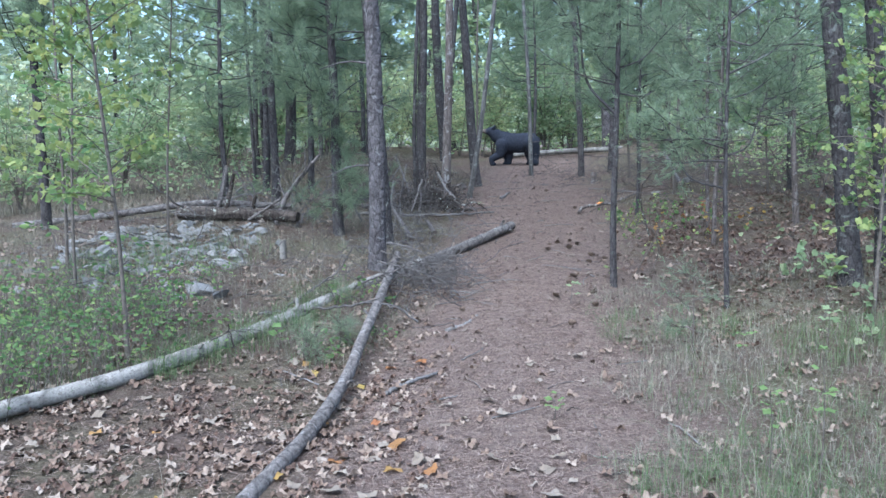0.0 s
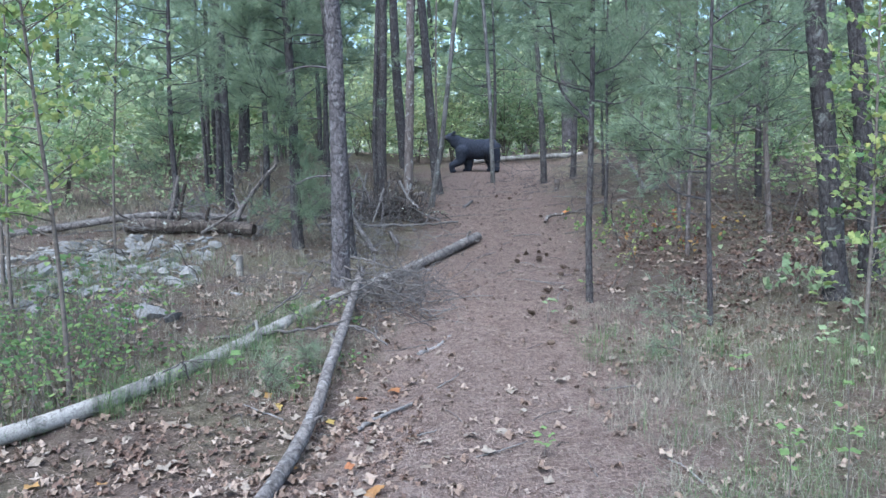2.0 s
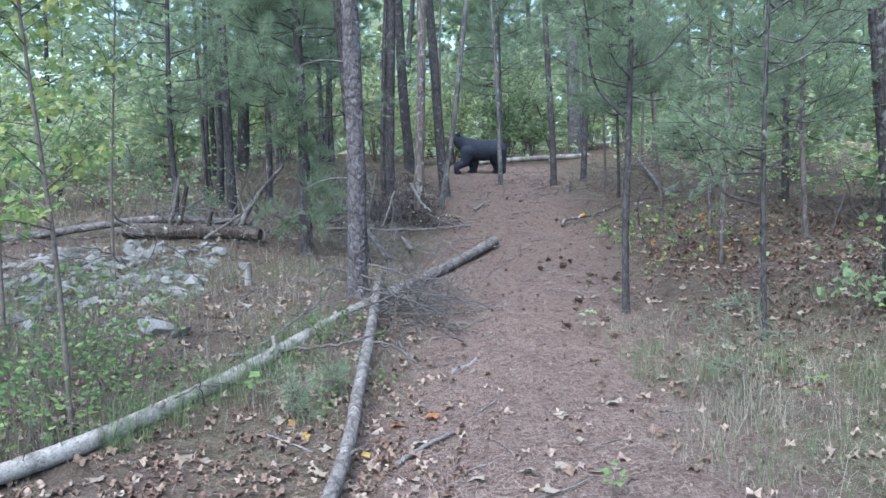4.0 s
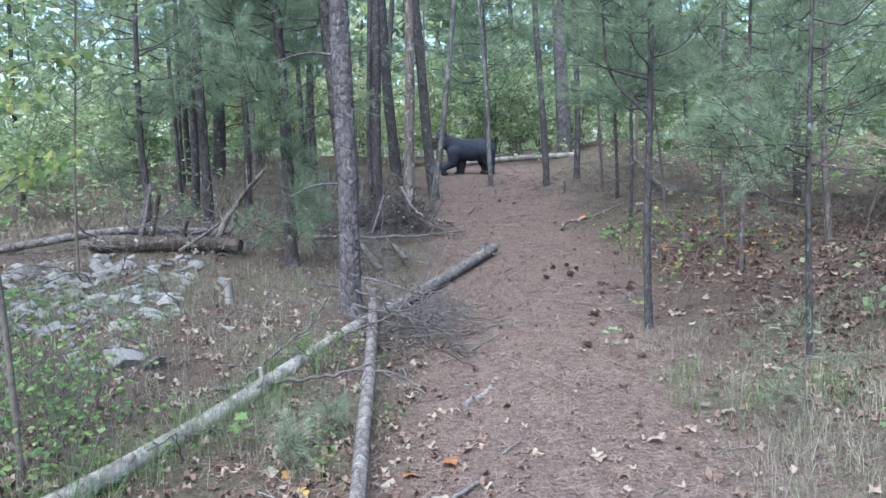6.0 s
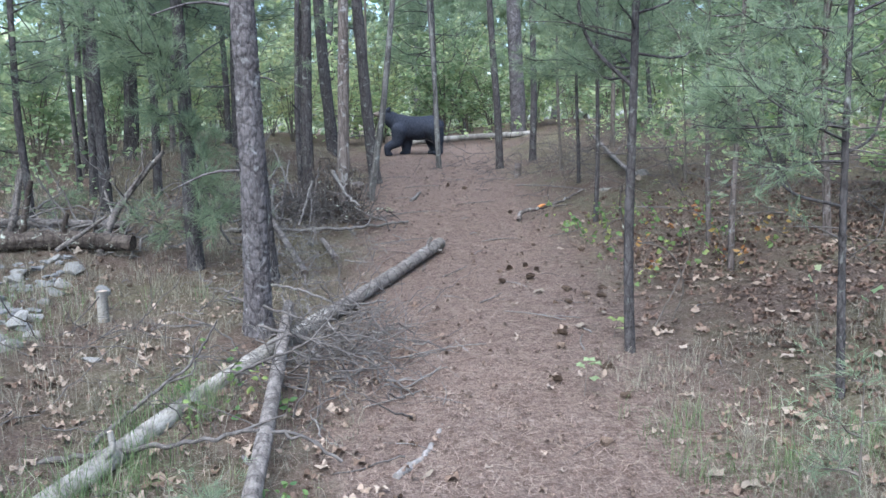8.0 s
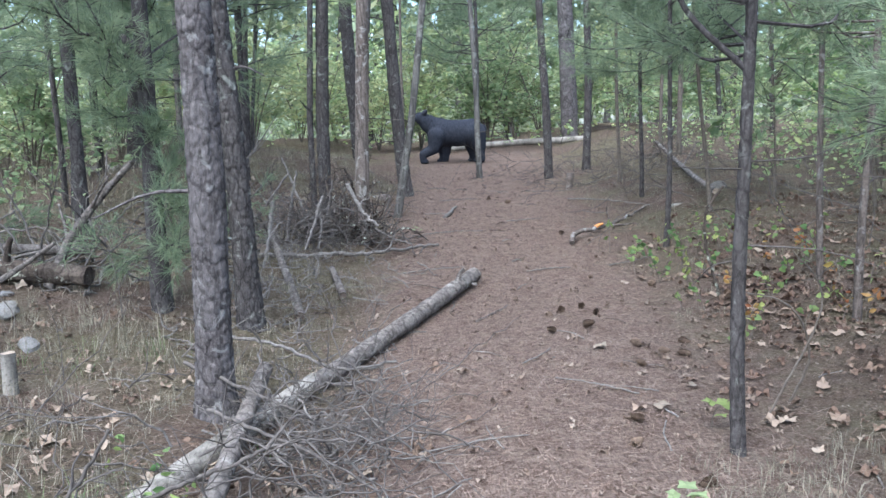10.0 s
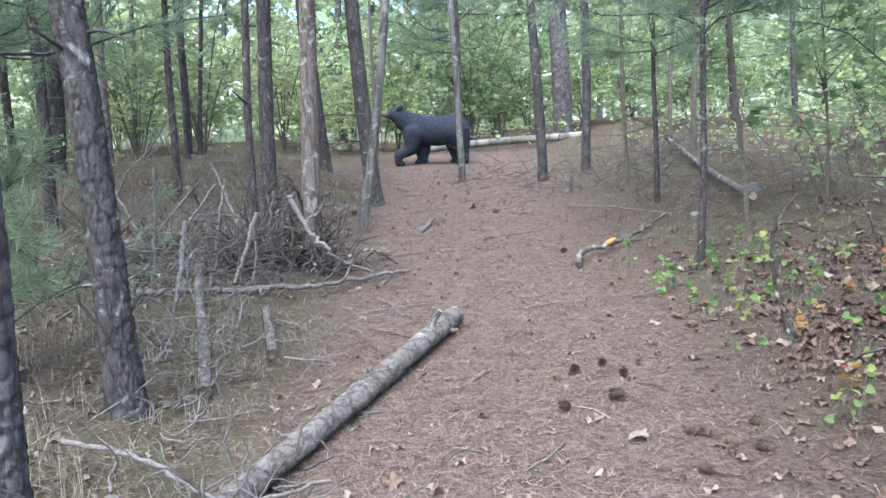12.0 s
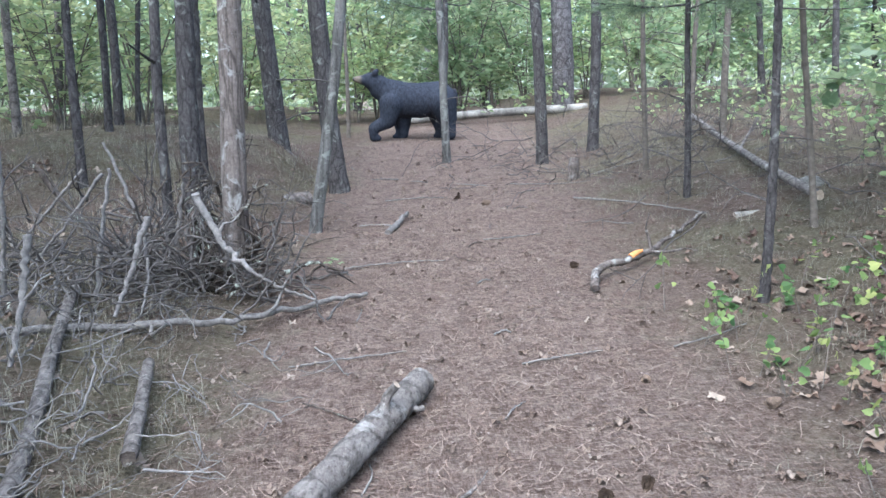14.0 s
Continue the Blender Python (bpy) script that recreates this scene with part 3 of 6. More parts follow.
def leafy_twigs(rng, line, low, high, reach, count, per, size, blade, droop=0.1, az_range=(0, 2 * np.pi)):
    tubes, pos, dirs, sc = [], [], [], []
    for k in range(count):
        u = (k + rng.uniform(0, 1)) / count
        p = along(line, low + (high - low) * u)
        az = rng.uniform(*az_range)
        L = reach * (1.05 - 0.6 * u) * rng.uniform(0.55, 1.1)
        d = np.array([np.cos(az), np.sin(az), rng.uniform(0.1, 0.75)])
        c = curve([p, p + d * L * 0.5, p + d * L + [0, 0, -droop * L]], 7)
        tubes.append((*tube(c, np.linspace(0.005, 0.0015, 7), 4), 0))
        w = rng.uniform(0.2, 1.0, per)
        o = np.stack([np.interp(w, np.linspace(0, 1, 7), c[:, i]) for i in range(3)], -1)
        side = rng.normal(size=(per, 3)) * np.array([1, 1, 0.35])
        side /= np.linalg.norm(side, axis=1)[:, None]
        pos.append(o + side * 0.05 * rng.uniform(0, 1.6, (per, 1)))
        dirs.append(side * 0.9 + d * 0.5 + np.array([0, 0, -0.15]))
        sc.append(size * rng.uniform(0.6, 1.25, per))
    tv, tf = blade
    nv, nf = place(tv, tf, np.concatenate(pos), np.concatenate(dirs), np.concatenate(sc), rng)
    return tubes + [(nv, nf, 1)]


def sapling(x, y, dia, height, lean, low, reach, count, per, size, leaves, blade, label, seed, bends=0.04, name="sapling", stem=None, az_range=(0, 2 * np.pi), group="", bark=None):
    rng = np.random.default_rng(seed)
    t = thing(name, at_floor(x, y), label, "tree", group)
    line = trunk_line(x, y, lean, height, 60, bends, seed)
    link_mesh("trunk", [bark_tube(line, taper(60, dia / 2, max(0.003, dia * 0.12), height, 0.2), 12, seed, 0.0015, 0.02, 0.05)], bark or STEM, t)
    link_mesh("crown", leafy_twigs(rng, line, low, height, reach, count, per, size, blade, az_range=az_range), [STEM, leaves], t, smooth=False)
    return t


def bare_trunk(x, y, dia, lean, height, bark, label, seed, name="slender_tree", crown=None, group="slender trees"):
    """A slim forest tree whose leaves begin above."""
    rng = np.random.default_rng(seed)
    t = thing(name, at_floor(x, y), label, "tree", group)
    line = trunk_line(x, y, lean, height, 90, 0.03, seed)
    link_mesh("trunk", [bark_tube(line, taper(90, dia / 2, dia * 0.2, height), 14, seed, 0.003, 0.03, 0.06)], bark, t)
    for k in range(4):
        z = rng.uniform(0.6, 3.0)
        az = rng.uniform(0, 6.28)
        p = along(line, z)
        d = np.array([np.cos(az), np.sin(az), rng.uniform(0, 0.5)])
        L = rng.uniform(0.15, 0.6)
        link_mesh("dead_branch", [tube(curve([p, p + d * L * 0.5, p + d * L + [0, 0, -0.04]], 5), np.linspace(0.006, 0.002, 5), 4)], TWIG, t)
    leaves = crown or LEAF_FAR
    link_mesh("crown", leafy_twigs(rng, line, height * 0.5, height, 1.2, 4, 20, 0.10, (OVAL_V, OVAL_F)), [STEM, leaves], t, smooth=False)
    return t


# tall pines beside the path
pine_tree(-0.64, 8.22, 0.165, (-0.006, 0.0), 12, PINE_BARK, "tall pine trunk with grey scaly bark plates beside crossed logs", True, 11)
pine_tree(-0.64, 9.50, 0.142, (-0.058, 0.0), 11.5, DARK_BARK, "tall pine with dark furrowed bark leaning slightly", True, 12, plate=(0.035, 0.07))
pine_tree(-0.30, 12.95, 0.128, (0.008, 0), 11, DARK_BARK, "dark pine trunk among dead brush", False, 13)
pine_tree(-0.36, 13.7, 0.09, (0.012, 0), 11, DARK_BARK, "thin dark pine standing behind a thicker one", False, 14)
pine_tree(-0.40, 12.62, 0.062, (0.02, 0), 9, DARK_BARK, "slim dark pine trunk in dead brush", False, 15)
pine_tree(0.06, 15.6, 0.18, (-0.052, 0), 12, DARK_BARK, "leaning dark pine with leaves at its foot", False, 16)
pine_tree(0.60, 14.65, 0.165, (-0.085, 0), 12, DARK_BARK, "dark pine at the path's edge leaning away from it", False, 17)
pine_tree(3.75, 19.2, 0.31, (-0.02, 0), 13, PINE_BARK, "stout grey pine behind a fallen log", False, 18)
pine_tree(-2.35, 11.97, 0.12, (-0.005, 0), 10, DARK_BARK, "dark pine trunk behind a broken fallen log", False, 19, crown_low=4.0)
pine_tree(-2.80, 15.6, 0.21, (0.045, 0), 12, DARK_BARK, "stout dark pine beyond the stones", False, 20, crown_low=5.0)
pine_tree(-2.66, 12.8, 0.11, (0.03, 0), 10, DARK_BARK, "dark pine with drooping boughs above stones", False, 22, crown_low=4.0)
pine_tree(-3.28, 15.8, 0.10, (0.0, 0), 10, DARK_BARK, "thin pine far beyond the stones", False, 23, crown_low=4.5)
pine_tree(3.22, 6.6, 0.165, (-0.105, 0.02), 11, DARK_BARK, "dark pine on the bank hung with leafy vine", True, 24, plate=(0.035, 0.07))
pine_tree(3.66, 6.93, 0.145, (-0.085, 0.02), 11, DARK_BARK, "dark pine on the bank behind a vine", True, 25, plate=(0.035, 0.07))

# the brown trunk over the brush heap, and slender trees
bare_trunk(0.06, 11.95, 0.135, (0.012, 0), 9, BROWN_BARK, "peeling brown trunk rising from a heap of dead brush", 31, "brown_tree")
bare_trunk(0.42, 13.27, 0.085, (0.142, 0), 8, GREY_BARK, "slender grey tree leaning across the path", 32)
bare_trunk(0.74, 17.85, 0.05, (0.015, 0), 6, STEM, "thin dark sapling near the bear figure", 33, "slender_tree", LEAF_YELLOW)
bare_trunk(1.67, 15.90, 0.082, (-0.05, 0), 8, GREY_BARK, "slender grey tree in front of the bear figure", 34)
bare_trunk(2.54, 15.5, 0.115, (-0.044, 0), 9, DARK_BARK, "slender dark tree by a small stump", 35)
bare_trunk(3.14, 15.83, 0.11, (-0.002, 0), 9, DARK_BARK, "slender dark tree near the root end of a fallen log", 36)
bare_trunk(3.20, 14.5, 0.048, (-0.03, 0), 6, STEM, "thin sapling stem in dry undergrowth", 37)
bare_trunk(3.32, 12.1, 0.04, (-0.085, 0), 5.5, STEM, "thin leaning sapling stem beside a fallen branch", 38)
bare_trunk(5.73, 17.4, 0.083, (-0.06, 0), 8, DARK_BARK, "dark slender tree in the thicket", 39)
bare_trunk(6.2, 16.6, 0.08, (-0.05, 0), 8, DARK_BARK, "dark slender tree at the thicket's edge", 40)
bare_trunk(4.21, 15.2, 0.07, (-0.012, 0), 7, STEM, "dark sapling in the thicket", 41)
bare_trunk(4.25, 16.0, 0.053, (0.025, 0), 6, STEM, "thin sapling in the thicket", 42)
bare_trunk(-2.2, 15.5, 0.08, (0.02, 0), 8, LOG_BARK, "pale slim tree beyond a fallen log", 43)
bare_trunk(-2.31, 17.0, 0.072, (0.05, 0), 8, LOG_BARK, "pale slim tree in the clearing", 44)
bare_trunk(-1.31, 15.05, 0.067, (0.05, 0), 8, DARK_BARK, "slim dark tree with a yellow bush behind", 45)
bare_trunk(-1.5, 17.0, 0.06, (0.06, 0), 7, DARK_BARK, "thin dark tree among yellowing leaves", 46, "slender_tree", LEAF_YELLOW)
bare_trunk(3.05, 9.68, 0.045, (-0.025, 0), 5, BROWN_BARK, "thin brown sapling on the leafy bank", 47)
bare_trunk(-2.96, 13.4, 0.062, (-0.01, 0), 7, DARK_BARK, "thin dark tree behind the fallen log", 48)

# young pines with feathery boughs
young_pine(1.56, 7.65, 0.062, 5.1, 1.6, 1.0, 42, (-0.012, 0), "young pine with a forked limb and feathery blue-green needles", 51, 0.8, ((1.55, 2.75, 1.5, 0.9),), DARK_BARK, 0.095, 0.0016)
young_pine(2.26, 6.65, 0.042, 3.6, 1.15, 0.85, 27, (-0.015, 0), "slim young pine with feathery boughs by the path", 52, 0.65, ((0.95, 3.0, 0.55, 1.0), (1.2, 0.4, 0.5, 0.8)), DARK_BARK, 0.085, 0.0015)
young_pine(-1.20, 9.72, 0.13, 5.1, 1.3, 1.25, 51, (-0.03, 0), "young pine with a forked trunk and blue-green needles", 53, 0.9, ((1.55, 2.6, 1.4, 1.3),), DARK_BARK, sprays=8)
young_pine(-2.0, 12.9, 0.10, 5.5, 1.3, 1.4, 36, (0.0, 0), "dense young pine with blue-green needles beyond the stones", 54, 1.1)
young_pine(-3.1, 14.3, 0.10, 6.0, 1.3, 1.4, 34, (0.0, 0), "dense blue-green young pine further back", 55, 1.0)
young_pine(3.9, 9.3, 0.07, 4.2, 1.0, 1.2, 38, (-0.03, 0), "bushy young pine on the bank", 56, 0.7, (), BROWN_BARK)
young_pine(4.6, 11.2, 0.09, 5.1, 0.9, 1.5, 40, (0, 0), "bushy young pine in the undergrowth on the bank", 57, 0.7)
young_pine(-1.5, 16.2, 0.10, 5.6, 2.3, 1.3, 40, (0, 0), "young pine with high drooping needles", 58, 0.9)
young_pine(3.1, 13.4, 0.05, 4.6, 1.3, 1.2, 34, (0, 0), "young pine with high feathery boughs over the path's edge", 59, 0.9)
young_pine(2.6, 11.3, 0.05, 4.2, 1.5, 1.1, 34, (0.02, 0), "slim young pine with high boughs", 60, 0.9)
young_pine(-4.6, 9.8, 0.12, 6.0, 2.0, 1.5, 42, (0, 0), "dark young pine at the edge of the clearing", 61, 0.9)

young_pine(-2.9, 11.4, 0.08, 4.7, 1.3, 1.1, 32, (0.0, 0), "feathery young pine beside the rotten log", 62, 0.8, sprays=4)
young_pine(-1.15, 13.6, 0.07, 4.6, 1.75, 1.25, 50, (0.02, 0), "slim young pine with soft boughs over the brush heap", 63, 1.0)
young_pine(2.9, 9.0, 0.05, 3.9, 1.6, 1.0, 28, (0.0, 0), "slim young pine with soft boughs on the bank", 64, 0.6, (), BROWN_BARK)
young_pine(2.0, 18.6, 0.08, 5.5, 1.5, 1.5, 34, (0.0, 0), "young pine with soft boughs beyond the bear figure", 65, 0.9)

# leafy saplings
sapling(-2.08, 5.44, 0.034, 3.3, (-0.045, 0.0), 0.9, 0.8, 40, 20, 0.054, LEAF_YELLOW, (LOBED_V, LOBED_F), "slim sapling with sparse yellow-green lobed leaves", 71)
sapling(-2.9, 6.6, 0.03, 3.0, (0.02, 0), 0.4, 0.8, 30, 14, 0.075, LEAF_GREEN, (OVAL_V, OVAL_F), "thin leafy sapling in green undergrowth", 72)
sapling(-3.5, 7.8, 0.035, 4.0, (0.03, 0), 0.6, 1.0, 36, 22, 0.065, LEAF_YELLOW, (LOBED_V, LOBED_F), "yellowing sapling at the clearing's edge", 73)
sapling(-3.0, 9.2, 0.03, 3.6, (0.05, 0), 1.2, 0.9, 30, 22, 0.062, LEAF_PALE, (LOBED_V, LOBED_F), "pale leafy sapling behind the stones", 74)
sapling(3.05, 5.9, 0.03, 3.4, (0.02, 0.02), 0.3, 0.6, 50, 15, 0.046, LEAF_YELLOW, (LOBED_V, LOBED_F), "leafy vine sapling with pale star-shaped leaves", 75)
sapling(3.5, 6.2, 0.03, 3.6, (-0.03, 0.0), 0.2, 0.7, 50, 15, 0.046, LEAF_GREEN, (LOBED_V, LOBED_F), "pale-leaved sapling against dark trunks", 76)
sapling(4.2, 10.9, 0.03, 3.0, (-0.05, 0), 0.5, 0.9, 34, 16, 0.075, LEAF_GREEN, (OVAL_V, OVAL_F), "green leafy sapling on the bank", 77)
sapling(3.9, 12.0, 0.025, 2.8, (-0.03, 0), 0.4, 0.9, 30, 16, 0.08, LEAF_PALE, (LOBED_V, LOBED_F), "leafy sapling with pale green leaves at the path", 78)


# ---- woodland behind ----
def far_tree_mesh(seed, kind):
    rng = np.random.default_rng(seed)
    H = rng.uniform(8, 12)
    t = thing("woodland_tree", (0, -60, 0), "", "tree")
    line = trunk_line(0, 0, (rng.uniform(-0.05, 0.05), 0), H, 30, 0.08, seed)
    r = rng.uniform(0.05, 0.11)
    bark = [DARK_BARK, GREY_BARK, BROWN_BARK][seed % 3]
    link_mesh("trunk", [tube(line, taper(30, r, r * 0.25, H), 9)], bark, t)
    if kind == "pine":
        tubes, pos, dirs = needle_boughs(rng, line, 2.0, H, 1.9, 46, 0.7)
        tv, tf = needle_tuft(rng, 9, 0.2, 0.009, 1.1)
        nv, nf = place(tv, tf, pos, dirs, rng.uniform(0.8, 1.3, len(pos)), rng)
        link_mesh("crown", tubes + [(nv, nf, 1)], [bark, NEEDLES], t, smooth=False)
    else:
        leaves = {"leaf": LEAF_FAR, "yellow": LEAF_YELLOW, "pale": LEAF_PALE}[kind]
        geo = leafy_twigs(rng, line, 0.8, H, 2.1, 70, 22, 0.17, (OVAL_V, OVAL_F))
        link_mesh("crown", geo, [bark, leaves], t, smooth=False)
    return t


def bush_mesh(seed, leaves):
    rng = np.random.default_rng(seed)
    t = thing("woodland_bush", (0, -60, 0), "", "bush")
    geo = []
    for k in range(5):
        az = rng.uniform(0, 6.28)
        line = curve([[0, 0, -0.05], [0.2 * np.cos(az), 0.2 * np.sin(az), 0.7], [0.7 * np.cos(az), 0.7 * np.sin(az), rng.uniform(1.2, 2.2)]], 14)
        link_mesh("stem", [tube(line, np.linspace(0.012, 0.004, 14), 5)], STEM, t)
        geo += leafy_twigs(rng, line, 0.25, line[-1, 2], 0.8, 13, 20, 0.088, (OVAL_V, OVAL_F))
    link_mesh("foliage", geo, [STEM, leaves], t, smooth=False)
    return t


def woodland():
    rng = np.random.default_rng(5)
    kinds = ["leaf", "pale", "pine", "yellow", "leaf", "pine", "pale"]
    protos = [far_tree_mesh(200 + k, kd) for k, kd in enumerate(kinds)]
    labels = {"leaf": "green broadleaf tree in the woods behind", "pale": "pale green broadleaf tree in the woods behind",
              "pine": "blue-green pine in the woods behind", "yellow": "yellowing broadleaf tree in the woods behind"}
    placed = []
    tries = 0
    while len(placed) < 105 and tries < 4000:
        tries += 1
        a = rng.uniform(-0.75, 0.75)
        d = 23 + 38 * rng.uniform(0, 1) ** 1.3
        x, y = d * math.sin(a) + 0.5, d * math.cos(a)
        if x < -1 and y < 30 and x > -12:
            continue
        if y < 21 and abs(x) < 7.5:
            continue
        if any((x - px) ** 2 + (y - py) ** 2 < 1.8 ** 2 for px, py in placed):
            continue
        placed.append((x, y))
    for k in range(22):
        a = rng.uniform(1.0, 5.3)
        d = rng.uniform(11, 20)
        placed.append((d * math.sin(a), d * math.cos(a) * 0.8))
    first = set()
    for x, y in placed:
        k = int(rng.integers(0, len(protos)))
        h = float(floor_z(x, y)) if math.hypot(x, y - 10) < 25 else 0.4 + float(ground(x, y)) * 0.3
        s = rng.uniform(0.85, 1.2)
        m = pose(x, y, h - 0.1, 0, 0, rng.uniform(0, 360))
        ob = protos[k] if k not in first else copy_thing(protos[k], m)
        ob.matrix_basis = m
        ob.scale = (s, s, s)
        first.add(k)
        tagged(ob, labels[kinds[k]], "tree", "woodland trees")
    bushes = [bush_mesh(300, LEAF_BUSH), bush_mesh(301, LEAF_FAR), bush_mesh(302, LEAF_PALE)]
    names = ["yellowing bush at the wood's edge", "green bush at the wood's edge", "pale green bush at the wood's edge"]
    spots = [(-1.6, 17.9, 0), (-0.6, 19.2, 0), (0.4, 19.6, 0), (1.2, 20.2, 0), (2.2, 20.6, 2), (-2.2, 16.8, 0), (-3.4, 17.2, 2), (-4.0, 15.4, 2), (-5.0, 13.2, 2), (-6.0, 12.0, 0), (-4.8, 16.6, 0), (-6.8, 10.8, 2), (-3.0, 19.0, 0), (-4.2, 20.5, 0), (-5.2, 18.8, 2), (-2.6, 21.5, 2), (-6.2, 17.6, 2), (-7.6, 14.8, 2), (-8.4, 18.6, 0), (3.0, 21.0, 2), (4.4, 20.3, 1), (5.4, 19.0, 2), (6.2, 18.2, 1),
             (7.0, 16.5, 1), (5.0, 17.6, 2), (6.4, 14.6, 2), (5.6, 13.0, 1), (6.8, 12.2, 2), (5.2, 9.6, 1), (6.0, 10.6, 2), (5.0, 8.0, 2), (6.2, 8.4, 1),
             (-2.6, 18.6, 1), (-3.6, 19.5, 2), (-4.6, 18.0, 2), (-5.8, 16.4, 1), (-6.6, 14.4, 2), (-7.4, 17.2, 0), (-8.0, 12.4, 1), (-2.0, 20.4, 2), (0.9, 19.3, 1), (2.4, 19.8, 2), (3.4, 20.0, 2), (4.8, 19.2, 2), (-1.0, 20.3, 0), (2.9, 23.4, 1), (0.2, 23.5, 1), (-2.4, 22.6, 2), (5.0, 23.5, 2), (6.6, 22.4, 1), (-5.4, 20.4, 1), (-7.0, 20.6, 2),
             (-0.4, 21.5, 1), (1.4, 22.4, 1), (3.4, 22.6, 0), (5.6, 21.6, 0), (7.6, 19.8, 2), (8.4, 15.2, 1), (8.2, 11.0, 1)]
    first = set()
    for x, y, k in spots:
        s = rng.uniform(0.8, 1.25)
        m = pose(x, y, float(floor_z(x, y)), 0, 0, rng.uniform(0, 360))
        ob = bushes[k] if k not in first else copy_thing(bushes[k], m)
        ob.matrix_basis = m
        ob.scale = (s, s, s)
        first.add(k)
        tagged(ob, names[k], "bush", "woodland bushes")



def far_woods():
    """The leaf wall of the woods in the distance: loose clumps of large sprays with gaps between, haze painted into
    their colour.
    """
    rng = np.random.default_rng(44)
    n = 130000
    a, d = rng.uniform(-0.8, 0.8, n), rng.uniform(27, 50, n)
    z = rng.uniform(-0.6, 13.0, n)
    x, y = d * np.sin(a) + 0.5, d * np.cos(a)
    w = 0.6 * vnoise(np.stack([x * 0.45, y * 0.45, z * 0.55], -1), 5) + 0.4 * vnoise(np.stack([x * 1.3, y * 1.3, z * 1.6], -1), 6)
    keep = w > 0.5
    x, y, z = x[keep][:46000], y[keep][:46000], z[keep][:46000]
    m = len(x)
    dirs = rng.normal(size=(m, 3)) * np.array([1, 1, 0.5]) + [0, 0, -0.2]
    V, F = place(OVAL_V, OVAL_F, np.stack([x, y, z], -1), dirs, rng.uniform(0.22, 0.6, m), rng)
    tagged(link_mesh("distant_foliage", [(V, F)], LEAF_HAZE, smooth=False), "leaf wall of the distant woods, its green paled to paint haze", "woodland", kind="stuff")


woodland()
far_woods()


# ---- logs ----
def log(name, ctrl, r0, r1, bark, label, seed, stubs=(), sides=28, depth=0.006, plate=(0.04, 0.06), ends=WOOD, rings=None):
    """A fallen log; stubs: (share of its length, azimuth up from its side, length, radius)."""
    ctrl = np.asarray(ctrl, float)
    o = ctrl[0].copy()
    t = thing(name, tuple(o), label, "log", "fallen logs")
    L = float(np.linalg.norm(ctrl[-1] - ctrl[0]))
    n = rings or max(24, int(L / 0.03))
    line = curve(ctrl - o, n)
    rad = np.linspace(r0, r1, n)
    V, F = bark_tube(line, rad, sides, seed, depth, *plate)
    link_mesh("bark", [(V, F)], bark, t)
    rng = np.random.default_rng(seed)
    for first in (True, False):
        W, G = cap(V, sides, first)
        W[:-1] += rng.normal(size=(sides, 3)) * r1 * 0.06
        link_mesh("broken_end", [(W, G)], ends, t)
    for u, az, ln, rr in stubs:
        k = int(u * (n - 1))
        tan = line[min(k + 1, n - 1)] - line[max(k - 1, 0)]
        tan /= np.linalg.norm(tan)
        side = np.cross(tan, [0, 0, 1.0])
        side /= np.linalg.norm(side)
        d = side * math.cos(az) + np.array([0, 0, 1.0]) * math.sin(az) + tan * 0.25
        p = line[k] + d * rad[k] * 0.6
        c = curve([p, p + d * ln * 0.55 + rng.normal(size=3) * 0.01, p + d * ln], 8)
        SV, SF = tube(c, np.linspace(rr, rr * 0.7, 8), 9)
        stub = link_mesh("branch_stub", [(SV, SF)], bark, t)
        link_mesh("broken_end", [cap(SV, 9)], ends, stub)
    return t


log("fallen_log", [(-3.3, 3.2, 0.08), (-2.45, 4.40, 0.12), (-1.92, 5.05, 0.15), (-1.38, 6.05, 0.20), (-0.88, 7.2, 0.27), (-0.45, 8.15, 0.32), (-0.22, 8.65, 0.34)], 0.046, 0.050, PALE_LOG,
    "long pale barkless log lying in the grass", 81, ((0.62, 1.3, 0.12, 0.018), (0.45, 0.9, 0.06, 0.015)), depth=0.002)
log("fallen_log", [(-0.36, 8.38, 0.31), (0.05, 9.1, 0.38), (0.45, 9.85, 0.45), (0.87, 10.62, 0.535)], 0.048, 0.053, LOG_BARK,
    "grey log with flaking bark ending beside the path", 82, ((0.86, 1.2, 0.11, 0.02), (0.93, -0.3, 0.05, 0.015)), depth=0.010, plate=(0.055, 0.11))
log("fallen_pole", [(-0.86, 3.3, 0.045), (-0.68, 4.3, 0.07), (-0.60, 5.0, 0.12), (-0.57, 5.6, 0.19), (-0.51, 6.8, 0.32), (-0.47, 8.05, 0.42), (-0.465, 8.62, 0.43)], 0.036, 0.037, LOG_BARK,
    "crooked thin log with lichen resting on a longer log", 83, ((0.3, 0.4, 0.05, 0.012), (0.55, 2.4, 0.06, 0.012)), depth=0.005, plate=(0.03, 0.07))
log("fallen_log", [(-3.2, 10.32, 0.77), (-2.8, 10.15, 0.76), (-2.3, 10.18, 0.75), (-1.72, 10.02, 0.72)], 0.085, 0.06, DEAD_LOG,
    "dark rotten log lying across pale stones", 84, ends=DEAD_LOG, stubs=((0.42, 1.4, 0.45, 0.03), (0.62, 1.5, 0.18, 0.025)), depth=0.022, plate=(0.04, 0.2))
log("fallen_pole", [(-5.2, 10.2, 0.62), (-4.2, 10.45, 0.72), (-3.0, 10.6, 0.86), (-1.9, 10.7, 0.80)], 0.05, 0.035, LOG_BARK,
    "thin grey log leaning against a rotten one", 85, depth=0.004)
